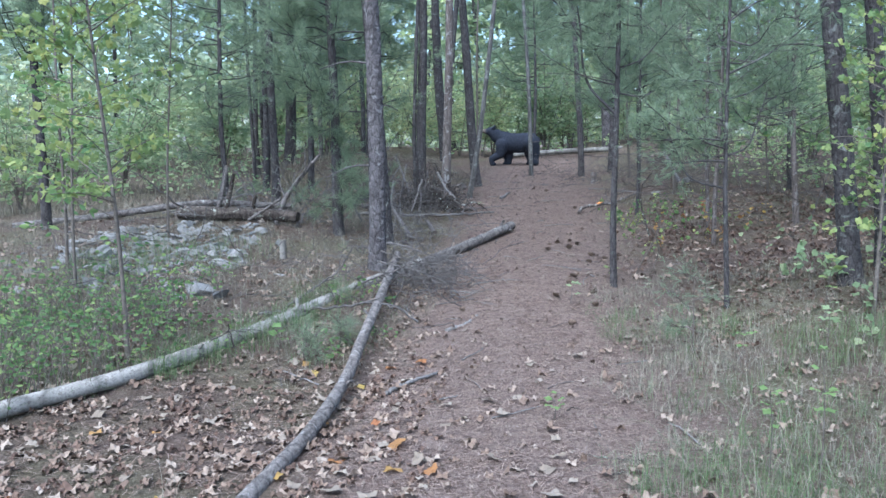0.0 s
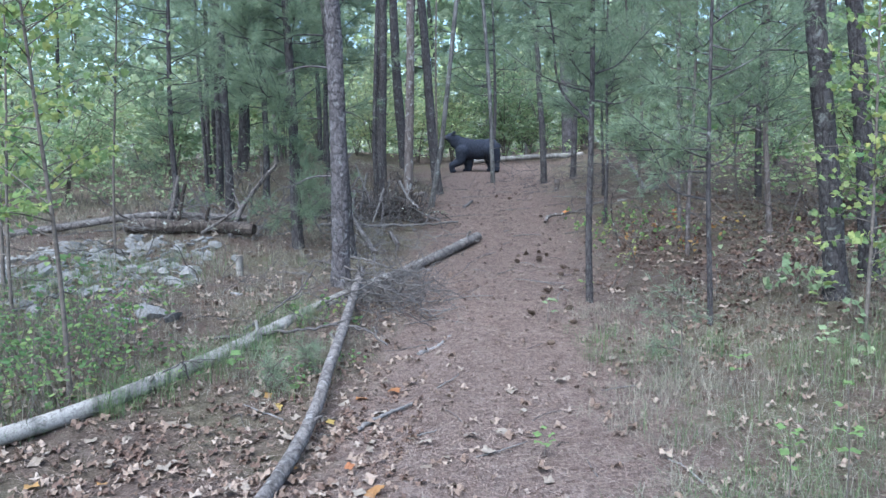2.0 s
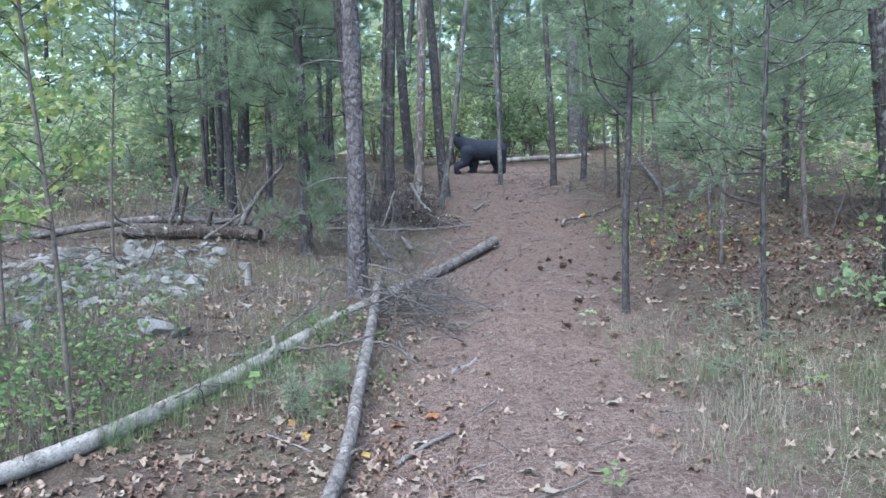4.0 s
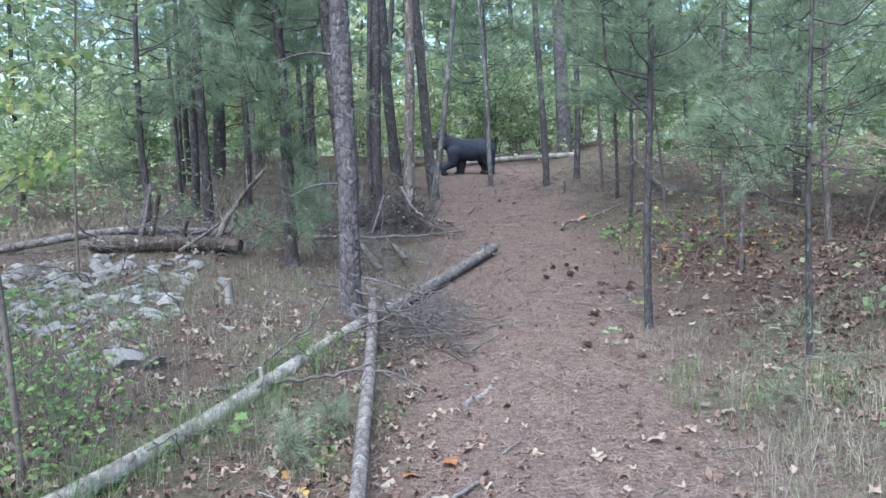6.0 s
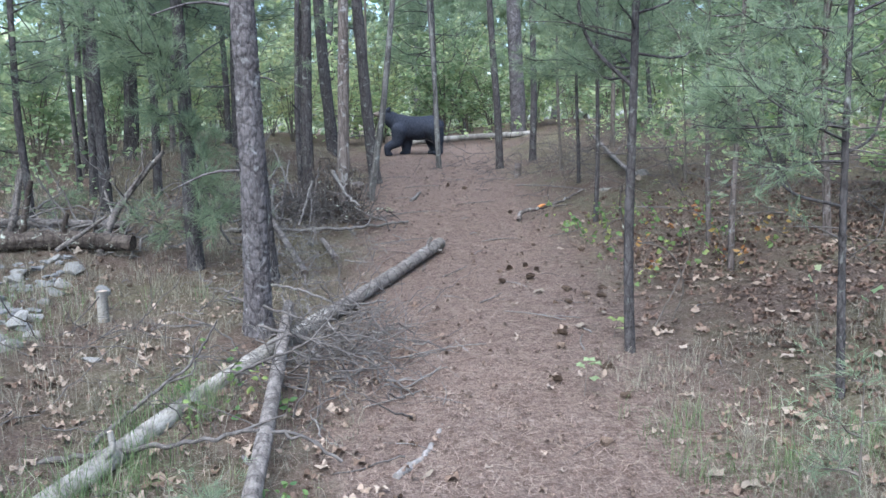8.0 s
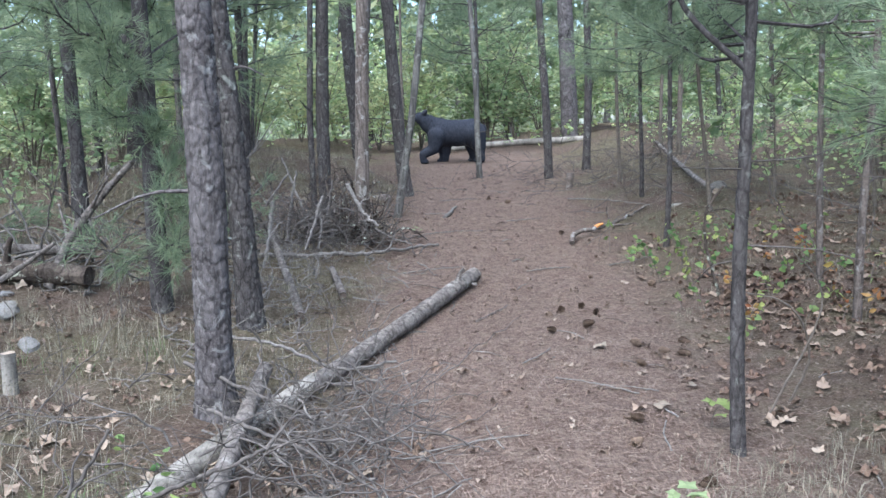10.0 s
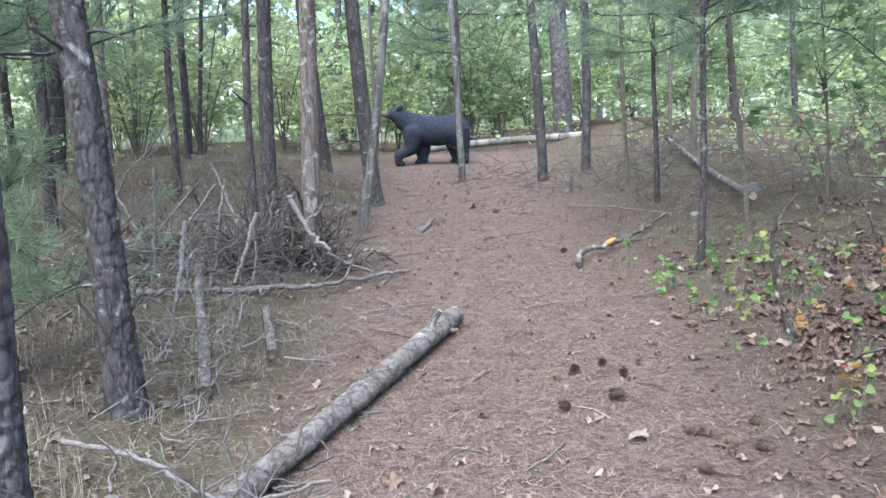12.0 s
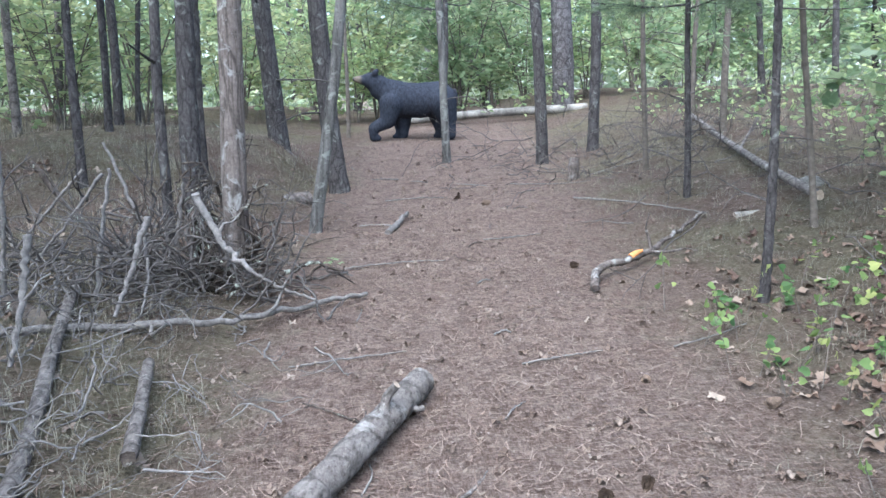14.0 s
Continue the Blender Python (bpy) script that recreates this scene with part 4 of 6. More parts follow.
log("dead_snag", [(-2.0, 10.1, 0.64), (-1.88, 10.2, 0.95), (-1.72, 10.3, 1.18), (-1.5, 10.4, 1.44)], 0.034, 0.018, LOG_BARK,
    "broken grey limb slanting up from a rotten log", 86, ((0.35, 2.6, 0.3, 0.012), (0.6, 0.5, 0.35, 0.01), (0.75, 2.2, 0.25, 0.008)), sides=16, depth=0.003)
log("dead_snag", [(-2.77, 10.25, 0.68), (-2.67, 10.25, 0.97), (-2.6, 10.28, 1.33)], 0.03, 0.018, LOG_BARK, "upright broken limb behind a rotten log", 98, sides=14, depth=0.003)
log("dead_snag", [(-2.3, 10.0, 0.69), (-2.09, 9.98, 0.82), (-1.9, 9.98, 0.95)], 0.02, 0.012, LOG_BARK, "thin grey limb resting on a rotten log", 99, sides=12, depth=0.002)
log("fallen_log", [(1.3, 18.9, 1.33), (2.6, 19.0, 1.42), (4.0, 18.9, 1.47)], 0.05, 0.06, PALE_LOG,
    "pale bare log lying behind the bear figure", 87, depth=0.003)
log("fallen_branch", [(3.46, 12.3, 0.98), (3.51, 12.6, 1.01), (3.84, 14.2, 1.17), (4.12, 15.8, 1.42)], 0.032, 0.024, LOG_BARK,
    "pale fallen branch propped up in the thicket", 88, ((0.5, 1.0, 0.3, 0.012),), sides=18, depth=0.003)
log("fallen_log", [(-0.25, 13.55, 0.80), (0.02, 13.8, 0.85), (0.36, 14.05, 0.88)], 0.06, 0.055, BROWN_BARK, "short brown log with a split end beside a leaning tree", 89, sides=20)
log("fallen_log", [(-3.6, 16.1, 1.20), (-2.4, 15.7, 1.22), (-1.5, 15.3, 1.13)], 0.075, 0.06, PALE_LOG, "pale log in the clearing", 90, depth=0.003)
log("fallen_log", [(-3.0, 15.4, 1.10), (-2.0, 15.1, 1.10), (-1.45, 14.7, 1.06)], 0.06, 0.05, PALE_LOG, "pale barkless log lying in dry grass", 91, depth=0.003)
log("fallen_pole", [(-0.36, 9.7, 0.46), (-0.45, 10.3, 0.52), (-0.59, 11.05, 0.63), (-0.73, 11.9, 0.74)], 0.030, 0.026, LOG_BARK, "grey lichen-covered pole under a long branch", 92, sides=20, depth=0.005, ends=DEAD_LOG)
log("fallen_log", [(3.15, 12.75, 0.80), (3.6, 12.7, 0.84), (3.95, 12.65, 0.87)], 0.032, 0.03, PALE_LOG, "short pale log lying by a sapling", 93, sides=16, depth=0.003)
log("fallen_log", [(-0.10, 10.15, 0.50), (-0.14, 10.5, 0.53), (-0.20, 10.95, 0.57)], 0.027, 0.022, LOG_BARK, "short weathered log among dry stems", 97, sides=16, depth=0.007, ends=DEAD_LOG)
log("wooden_stub", [(-1.60, 8.40, 0.30), (-1.60, 8.40, 0.45), (-1.60, 8.40, 0.62)], 0.035, 0.033, PALE_LOG, "short pale upright stub among the stones", 94, sides=14, depth=0.003)
log("fallen_log", [(-1.75, 11.9, 0.70), (-1.0, 11.6, 0.72), (-0.75, 11.35, 0.68)], 0.055, 0.045, DEAD_LOG, "dark log half hidden by brush", 95, sides=18)


def stick(ctrl, r0, r1, mat, label, name="fallen_branch", side=(), seed=0):
    rng = np.random.default_rng(seed)
    ctrl = np.asarray(ctrl, float)
    o = ctrl[0].copy()
    t = thing(name, tuple(o), label, "branch", "fallen branches")
    line = curve(ctrl - o, max(12, len(ctrl) * 8))
    n = len(line)
    line[1:-1] += rng.normal(size=(n - 2, 3)) * min(0.006, 0.3 * r0)
    R = np.linspace(r0, r1, n)[:, None] * (1 + 0.25 * (vnoise(np.stack(np.meshgrid(np.arange(n) * 0.7, np.arange(8) * 0.9, indexing="ij") + [np.zeros((n, 8)) + seed], -1), seed) - 0.5))
    V, F = tube(line, R, 8)
    link_mesh("branch", [(V, F), cap(V, 8, True), cap(V, 8)], mat, t)
    for u, d, L in side:
        p = line[int(u * (n - 1))]
        d = np.asarray(d, float)
        c = curve([p, p + d * L * 0.35 + rng.normal(size=3) * 0.09 * L, p + d * L * 0.7 + rng.normal(size=3) * 0.09 * L, p + d * L], 9)
        link_mesh("twig", [tube(c, np.linspace(r0 * 0.45, r0 * 0.15, 9), 6)], mat, t)
    return t


stick([(-2.42, 6.5, 0.21), (-1.82, 6.55, 0.19), (-1.26, 6.55, 0.25), (-0.87, 6.52, 0.28), (-0.50, 6.5, 0.315), (-0.36, 6.5, 0.28), (-0.20, 6.45, 0.17)], 0.019, 0.007, TWIG, "long grey branch laid across two logs", seed=1,
      side=((0.3, (0.4, 0.5, 0.3), 0.25), (0.8, (0.8, 0.35, 0.15), 0.22), (0.88, (0.7, -0.5, -0.2), 0.2)))
stick([(-1.26, 6.62, 0.26), (-1.10, 6.9, 0.35), (-0.86, 7.0, 0.52), (-0.75, 7.0, 0.70)], 0.012, 0.005, TWIG, "thin arching dark branch over crossed logs", seed=2, side=((0.55, (0.6, 0.3, 0.3), 0.4), (0.75, (0.2, 0.2, 0.6), 0.2)))
stick([(-0.96, 7.2, 0.22), (-0.76, 7.3, 0.32), (-0.49, 7.3, 0.43), (-0.22, 7.3, 0.52), (-0.01, 7.35, 0.49)], 0.012, 0.004, TWIG, "dark forked branch hung over crossed logs", seed=3,
      side=((0.45, (0.6, 0.5, 0.3), 0.5), (0.6, (0.8, -0.2, -0.2), 0.45), (0.7, (0.6, 0.5, 0.2), 0.4), (0.8, (0.5, -0.6, -0.1), 0.3)))
stick([(-0.62, 7.9, 0.46), (-0.30, 7.6, 0.42), (0.02, 7.35, 0.33), (0.20, 7.2, 0.20)], 0.009, 0.004, TWIG, "grey branch drooping from crossed logs to the path", seed=16, side=((0.4, (0.7, 0.2, -0.2), 0.4), (0.6, (0.5, -0.5, -0.2), 0.3)))
stick([(-0.80, 8.35, 0.55), (-0.45, 8.0, 0.50), (-0.10, 7.75, 0.42), (0.20, 7.8, 0.30)], 0.010, 0.004, TWIG, "dead branch draped over a leaning pole", seed=17, side=((0.5, (0.6, 0.5, 0.2), 0.4), (0.7, (0.4, -0.7, -0.1), 0.35)))
stick([(-1.5, 11.1, 0.63), (-0.89, 11.2, 0.66), (-0.47, 11.35, 0.63), (0.16, 11.42, 0.62), (0.40, 11.6, 0.62), (0.71, 11.8, 0.62)], 0.024, 0.012, STICK, "long crooked grey branch pointing at the path", seed=3,
      side=((0.75, (0.5, 0.2, 0.6), 0.22), (0.55, (0.3, -0.6, 0.1), 0.3)))
broken = stick([(1.90, 11.75, 0.60), (1.98, 11.95, 0.66), (2.24, 12.1, 0.69), (2.6, 12.5, 0.72), (3.0, 12.9, 0.82)], 0.024, 0.010, BROWN_BARK, "crooked branch with a fresh orange break", seed=4, side=((0.45, (-0.05, 0.1, 1), 0.22), (0.42, (1, -0.1, 0), 0.3)))
splinter = tube(np.array([[0.31, 0.33, 0.095], [0.35, 0.345, 0.115], [0.39, 0.36, 0.125]]), np.array([0.021, 0.017, 0.008]), 8)
link_mesh("fresh_break", [splinter, cap(splinter[0], 8, True), cap(splinter[0], 8)], ORANGE_WOOD, broken, "fresh orange broken wood")
stick([(0.02, 6.35, 0.12), (0.2, 6.6, 0.13), (0.3, 6.85, 0.15)], 0.018, 0.014, PALE_STICK, "short pale stick on the path", seed=5)
stick([(-0.35, 4.95, 0.05), (-0.2, 5.15, 0.06), (-0.05, 5.35, 0.06)], 0.014, 0.009, STICK, "short grey stick beside a crooked log", seed=6)
stick([(0.9, 13.1, 0.73), (1.0, 13.35, 0.77), (1.08, 13.6, 0.80)], 0.025, 0.012, STICK, "short dark stick on the path", seed=7)
stick([(2.4, 13.9, 0.83), (2.75, 13.3, 0.84), (3.0, 12.85, 0.82)], 0.008, 0.005, STICK, "thin pale stick in dry needles", seed=8)
stick([(0.35, 8.7, 0.29), (0.7, 8.85, 0.29), (1.1, 8.98, 0.32)], 0.008, 0.005, STICK, "thin twig across the path", seed=9)
stick([(0.75, 9.7, 0.38), (0.95, 9.95, 0.40), (1.05, 10.1, 0.41)], 0.010, 0.006, BROWN_BARK, "brown twig on the path", seed=10)
stick([(1.8, 7.9, 0.26), (2.0, 7.85, 0.9), (1.85, 7.8, 1.05)], 0.006, 0.003, STEM, "thin dead stem standing by a young pine", seed=12)
stick([(2.0, 8.1, 0.25), (2.05, 8.0, 0.55), (1.9, 7.95, 0.80), (1.72, 8.0, 0.85)], 0.007, 0.003, STEM, "bent dead stem by a young pine", seed=13)
stick([(2.45, 9.77, 0.34), (2.37, 9.77, 0.57), (2.31, 9.77, 0.78), (2.3, 9.77, 1.04), (2.41, 9.77, 1.2)], 0.013, 0.008, DEAD_LOG, "bent dark dead stem standing in vine leaves", seed=14, side=((0.78, (1, 0.05, 0.0), 0.36),))
stick([(-0.73, 9.0, 0.52), (-0.40, 8.8, 0.50), (-0.12, 8.6, 0.42), (0.20, 8.75, 0.40)], 0.011, 0.007, STICK, "grey branch lying over crossed logs", seed=15, side=((0.6, (0.5, 0.6, 0.3), 0.3),))
for k, (x, y, a, L) in enumerate([(0.5, 7.9, 0.2, 0.5), (0.2, 5.8, 1.0, 0.3), (1.2, 8.5, 2.5, 0.45), (0.6, 11.0, 0.1, 0.5), (1.5, 10.9, 0.3, 0.4), (2.2, 11.0, 0.4, 0.45), (1.7, 12.9, 0.2, 0.4),
                                  (0.4, 4.6, 0.6, 0.35), (0.1, 7.2, 0.5, 0.4), (1.2, 14.2, 0.1, 0.5), (0.9, 12.4, 0.1, 0.6), (1.0, 9.0, 0.8, 0.3), (2.5, 14.6, -0.2, 0.9), (3.3, 14.9, 0.2, 1.0), (4.2, 14.2, 0.1, 1.1), (4.6, 13.2, -0.1, 0.9)]):
    dx, dy = math.cos(a) * L / 2, math.sin(a) * L / 2
    stick([at_floor(x - dx, y - dy, 0.006), at_floor(x + 0.02, y - 0.02, 0.018), at_floor(x + dx, y + dy, 0.006)], 0.005, 0.003, STICK, "small dead twig on pine straw", "fallen_twig", seed=20 + k)


stick([(-1.06, 12.40, 1.30), (-0.92, 12.37, 1.11), (-0.75, 12.30, 0.93)], 0.018, 0.0108, DEAD_LOG, "dark broken limb slanting through dead brush", seed=90, side=((0.5, (0.5, 0.2, 0.5), 0.2),))
stick([(-0.74, 12.20, 1.27), (-0.92, 12.17, 1.07), (-1.11, 12.10, 0.84)], 0.01, 0.0060, STICK, "thin grey branch leaning in dead brush", seed=91, side=((0.5, (0.5, 0.2, 0.5), 0.2),))
stick([(-0.59, 12.00, 1.26), (-0.77, 11.97, 1.03), (-0.96, 11.90, 0.80)], 0.01, 0.0060, STICK, "grey branch leaning over a pole", seed=92, side=((0.5, (0.5, 0.2, 0.5), 0.2),))
stick([(-0.63, 11.00, 1.10), (-0.67, 10.97, 0.83), (-0.72, 10.90, 0.56)], 0.017, 0.0102, PALE_STICK, "bleached stake leaning beside a long branch", seed=93, side=((0.5, (0.5, 0.2, 0.5), 0.2),))
stick([(-0.27, 11.45, 1.10), (-0.34, 11.42, 0.89), (-0.42, 11.35, 0.67)], 0.015, 0.0090, PALE_STICK, "bleached branch propped on a long branch", seed=94, side=((0.5, (0.5, 0.2, 0.5), 0.2),))
stick([(-0.30, 11.50, 1.00), (-0.29, 11.47, 0.82), (-0.32, 11.40, 0.66)], 0.008, 0.0048, PALE_STICK, "thin bleached stick in the brush heap", seed=95, side=((0.5, (0.5, 0.2, 0.5), 0.2),))
stick([(-0.06, 11.50, 1.19), (0.05, 11.47, 0.96), (0.18, 11.40, 0.84)], 0.019, 0.0114, PALE_STICK, "stout bleached branch lying against a brown trunk", seed=96, side=((0.5, (0.5, 0.2, 0.5), 0.2),))
stick([(0.16, 11.60, 0.80), (0.30, 11.57, 0.72), (0.46, 11.50, 0.67)], 0.01, 0.0060, STICK, "grey branch reaching from the brush heap to the path", seed=97, side=((0.5, (0.5, 0.2, 0.5), 0.2),))


def strewn_twigs():
    rng = np.random.default_rng(95)
    for k in range(80):
        y = rng.uniform(3.6, 16.0)
        x = path_x(y) + rng.normal() * 0.75
        a, L = rng.uniform(0, 3.14), rng.uniform(0.08, 0.32)
        dx, dy = math.cos(a) * L / 2, math.sin(a) * L / 2
        r = rng.uniform(0.003, 0.006)
        stick([at_floor(x - dx, y - dy, r), at_floor(x + rng.normal() * 0.015, y + rng.normal() * 0.015, r + 0.006), at_floor(x + dx, y + dy, r)], r, r * 0.6,
              (STICK, BROWN_BARK, PALE_STICK, DEAD_LOG)[k % 4], ("small grey twig on pine straw", "small brown twig on pine straw", "small bleached twig on pine straw", "small dark twig on pine straw")[k % 4], "fallen_twig", seed=200 + k)


strewn_twigs()


def brush(name, centre, spread, count, length, label, seed, rise=0.35, rad=0.0042, mat=None, wild=0.3, pieces=False):
    """A tangle of dead branches: each one a part of the heap, or one mesh where nobody could count them."""
    rng = np.random.default_rng(seed)
    o = np.array([centre[0], centre[1], float(ground(*centre))])
    heap = thing(name, tuple(o), label, "brush") if pieces else None
    geo = []
    for k in range(count):
        x, y = centre[0] + rng.normal() * spread[0], centre[1] + rng.normal() * spread[1]
        z = float(ground(x, y)) + abs(rng.normal()) * spread[2]
        L = length * rng.uniform(0.4, 1.3)
        az = rng.uniform(0, 2 * np.pi)
        d = np.array([np.cos(az), np.sin(az), rng.normal() * rise])
        c = [np.array([x, y, z])]
        for s in range(4):
            d = d + rng.normal(size=3) * wild
            d /= np.linalg.norm(d)
            c.append(c[-1] + d * L / 4)
        c = np.array(c)
        c[:, 2] = np.maximum(c[:, 2], ground(c[:, 0], c[:, 1]) + 0.01)
        line = np.stack([np.interp(np.linspace(0, 4, 10), np.arange(5), c[:, i]) for i in range(3)], -1) + rng.normal(size=(10, 3)) * 0.014 * L
        r = rad * rng.uniform(0.4, 1.5)
        one = [tube(line, np.linspace(r, r * 0.35, 10), 5)]
        for s in range(int(rng.integers(0, 5))):
            q = line[int(rng.integers(2, 9))]
            e = d + rng.normal(size=3) * 0.7
            one.append(tube(curve([q, q + e * L * 0.1, q + e * L * 0.22 + rng.normal(size=3) * 0.04], 5), np.linspace(r * 0.55, r * 0.2, 5), 4))
        if pieces:
            link_mesh("branch", [(V - o, F) for V, F in one], mat or TWIG, heap)
        else:
            geo += one
    if not pieces:
        tagged(link_mesh(name, geo, mat or TWIG), label, "brush", kind="stuff")


brush("brush_pile", (-0.16, 7.85), (0.21, 0.40, 0.11), 190, 0.52, "tangle of thin dead branches over crossed logs", 401, 0.45, 0.004, wild=0.42, pieces=True)
brush("brush_pile", (-0.20, 11.95), (0.28, 0.24, 0.17), 190, 0.5, "grey tangle of dead branches round a brown trunk", 402, 0.7, 0.0055, TWIG, 0.38, True)
brush("brush_pile", (-0.38, 11.85), (0.30, 0.26, 0.16), 50, 0.42, "bleached dead branches heaped round a brown trunk", 411, 0.9, 0.005, PALE_STICK, 0.38, True)
brush("brush_pile", (0.0, 12.0), (0.14, 0.12, 0.20), 110, 0.34, "dark dead roots and bark heaped at a brown trunk", 414, 0.9, 0.011, DEAD_LOG, 0.4, True)
brush("brush_pile", (-0.15, 7.8), (0.22, 0.38, 0.11), 34, 0.5, "bleached dead branches over crossed logs", 412, 0.4, 0.005, STICK, 0.4, True)
brush("brush_pile", (-0.6, 9.8), (0.4, 0.8, 0.03), 90, 0.3, "grey twigs lying round a pine", 413, 0.35, 0.005, STICK)
brush("brush_pile", (-0.80, 11.75), (0.36, 0.36, 0.17), 150, 0.55, "loose dead branches heaped beside the path", 403, 0.55, 0.0065, None, 0.3, True)
brush("brush_pile", (-0.3, 10.5), (0.26, 0.45, 0.10), 44, 0.42, "thin twisted bleached twigs among dry grass", 404, 0.6, 0.0038, PALE_STICK, 0.5, True)
brush("brush_pile", (-2.2, 10.6), (0.6, 0.25, 0.12), 80, 0.9, "dead branches behind a rotten log", 405, 0.6, 0.008, STICK)
brush("brush_pile", (3.9, 14.3), (0.9, 0.9, 0.22), 110, 0.9, "dead branches and dry stems in the thicket", 406, 0.6)
brush("brush_pile", (2.6, 15.2), (0.7, 0.5, 0.12), 80, 0.6, "dry twigs round slender trees", 407, 0.6)
brush("brush_pile", (4.2, 8.6), (0.8, 1.4, 0.35), 110, 0.9, "bare brown twigs on the bank", 408, 0.8)
brush("brush_pile", (-1.3, 7.6), (0.6, 0.7, 0.05), 50, 0.7, "thin dead stems beside a pale log", 409, 0.5, 0.004)
brush("brush_pile", (-2.6, 7.2), (0.8, 0.9, 0.12), 60, 0.8, "thin dead stems in green undergrowth", 410, 0.7, 0.004)
# upright bleached stakes in the brush heap
for k, (x, y, h, lx) in enumerate([(-0.95, 11.5, 0.75, 0.06), (-0.62, 11.75, 0.65, 0.12), (-0.30, 12.0, 0.55, 0.10), (-0.42, 12.35, 0.7, -0.25), (-2.80, 10.33, 0.66, 0.15), (-1.2, 12.5, 0.8, -0.4)]):
    g = float(ground(x, y))
    stick([(x, y, g - 0.03), (x + lx * 0.5, y + 0.03, g + h * 0.5), (x + lx, y + 0.02, g + h)], 0.015, 0.008, PALE_STICK if k % 2 else STICK, "bleached dead stake standing in brush", "dead_stake", seed=60 + k)


# ---- stones ----
def stone_meshes(count=7):
    out = []
    for k in range(count):
        rng = np.random.default_rng(500 + k)
        bm = bmesh.new()
        bmesh.ops.create_icosphere(bm, subdivisions=3, radius=1.0)
        for v in bm.verts:
            p = np.array(v.co)
            for _ in range(1):
                n = float(vnoise(p * 1.1 + k * 5)) + 0.4 * float(vnoise(p * 3 + k))
            v.co *= 0.72 + 0.4 * n
        for c in range(13):
            d = Vector(rng.normal(size=3)).normalized()
            lim = rng.uniform(0.42, 0.72)
            for v in bm.verts:
                s = v.co.dot(d)
                if s > lim:
                    v.co -= d * (s - lim) * 0.9
        me = bpy.data.meshes.new("stone")
        bm.to_mesh(me)
        bm.free()
        me.materials.append(ROCK)
        out.append(me)
    return out


def stones():
    rng = np.random.default_rng(77)
    meshes = stone_meshes()
    spots = []
    for k in range(420):
        x, y = rng.uniform(-4.1, -1.45), rng.uniform(6.7, 10.0)
        e = ((x + 2.7) / 1.25) ** 2 + ((y - 8.75) / 1.3) ** 2
        if e > 1 and rng.uniform() > 0.12 or x > -1.2 - 0.09 * y:
            continue
        spots.append((x, y, rng.choice([0.045, 0.06, 0.075, 0.1], p=[0.35, 0.35, 0.2, 0.1]) * rng.uniform(0.8, 1.15)))
    spots += [(-2.02, 6.86, 0.15), (-1.82, 6.80, 0.10), (-2.14, 6.72, 0.09), (-2.35, 7.05, 0.09), (-1.5, 7.7, 0.06), (-1.75, 9.0, 0.07), (3.75, 12.9, 0.13)]
    for x, y, s in spots:
        ob = new("stone", meshes[int(rng.integers(0, len(meshes)))])
        ob.matrix_basis = pose(x, y, float(floor_z(x, y)) + s * 0.12, rng.uniform(-25, 25), rng.uniform(-25, 25), rng.uniform(0, 360))
        ob.scale = (s * rng.uniform(0.9, 1.4), s, s * rng.uniform(0.45, 0.8))
        tagged(ob, "pale grey angular stone lying in a low heap", "stone", "heap of stones")



def rubble():
    """Fist-sized and smaller pieces between the stones."""
    rng = np.random.default_rng(78)
    bm = bmesh.new()
    bmesh.ops.create_icosphere(bm, subdivisions=1, radius=1.0)
    bm.verts.index_update()
    tv, tf = np.array([v.co[:] for v in bm.verts]), np.array([[v.index for v in f.verts] for f in bm.faces])
    bm.free()
    geo = []
    for k in range(520):
        x, y = -2.7 + rng.normal() * 0.75, 8.6 + rng.normal() * 0.75
        if x > -1.25 - 0.09 * y or x < -4.3 or not 6.9 < y < 10.0:
            continue
        r = rng.uniform(0.012, 0.034)
        V = tv * rng.uniform(0.65, 1.2, (len(tv), 1)) * r * np.array([1.3, 1.0, 0.6])
        a = rng.uniform(0, 6.28)
        V = V @ np.array([[math.cos(a), math.sin(a), 0], [-math.sin(a), math.cos(a), 0], [0, 0, 1]])
        geo.append((V + np.array(at_floor(x, y, r * 0.2)), tf))
    tagged(link_mesh("rubble", geo, ROCK, smooth=False), "small grey rubble between pale stones", "stones", kind="stuff")


stones()
rubble()


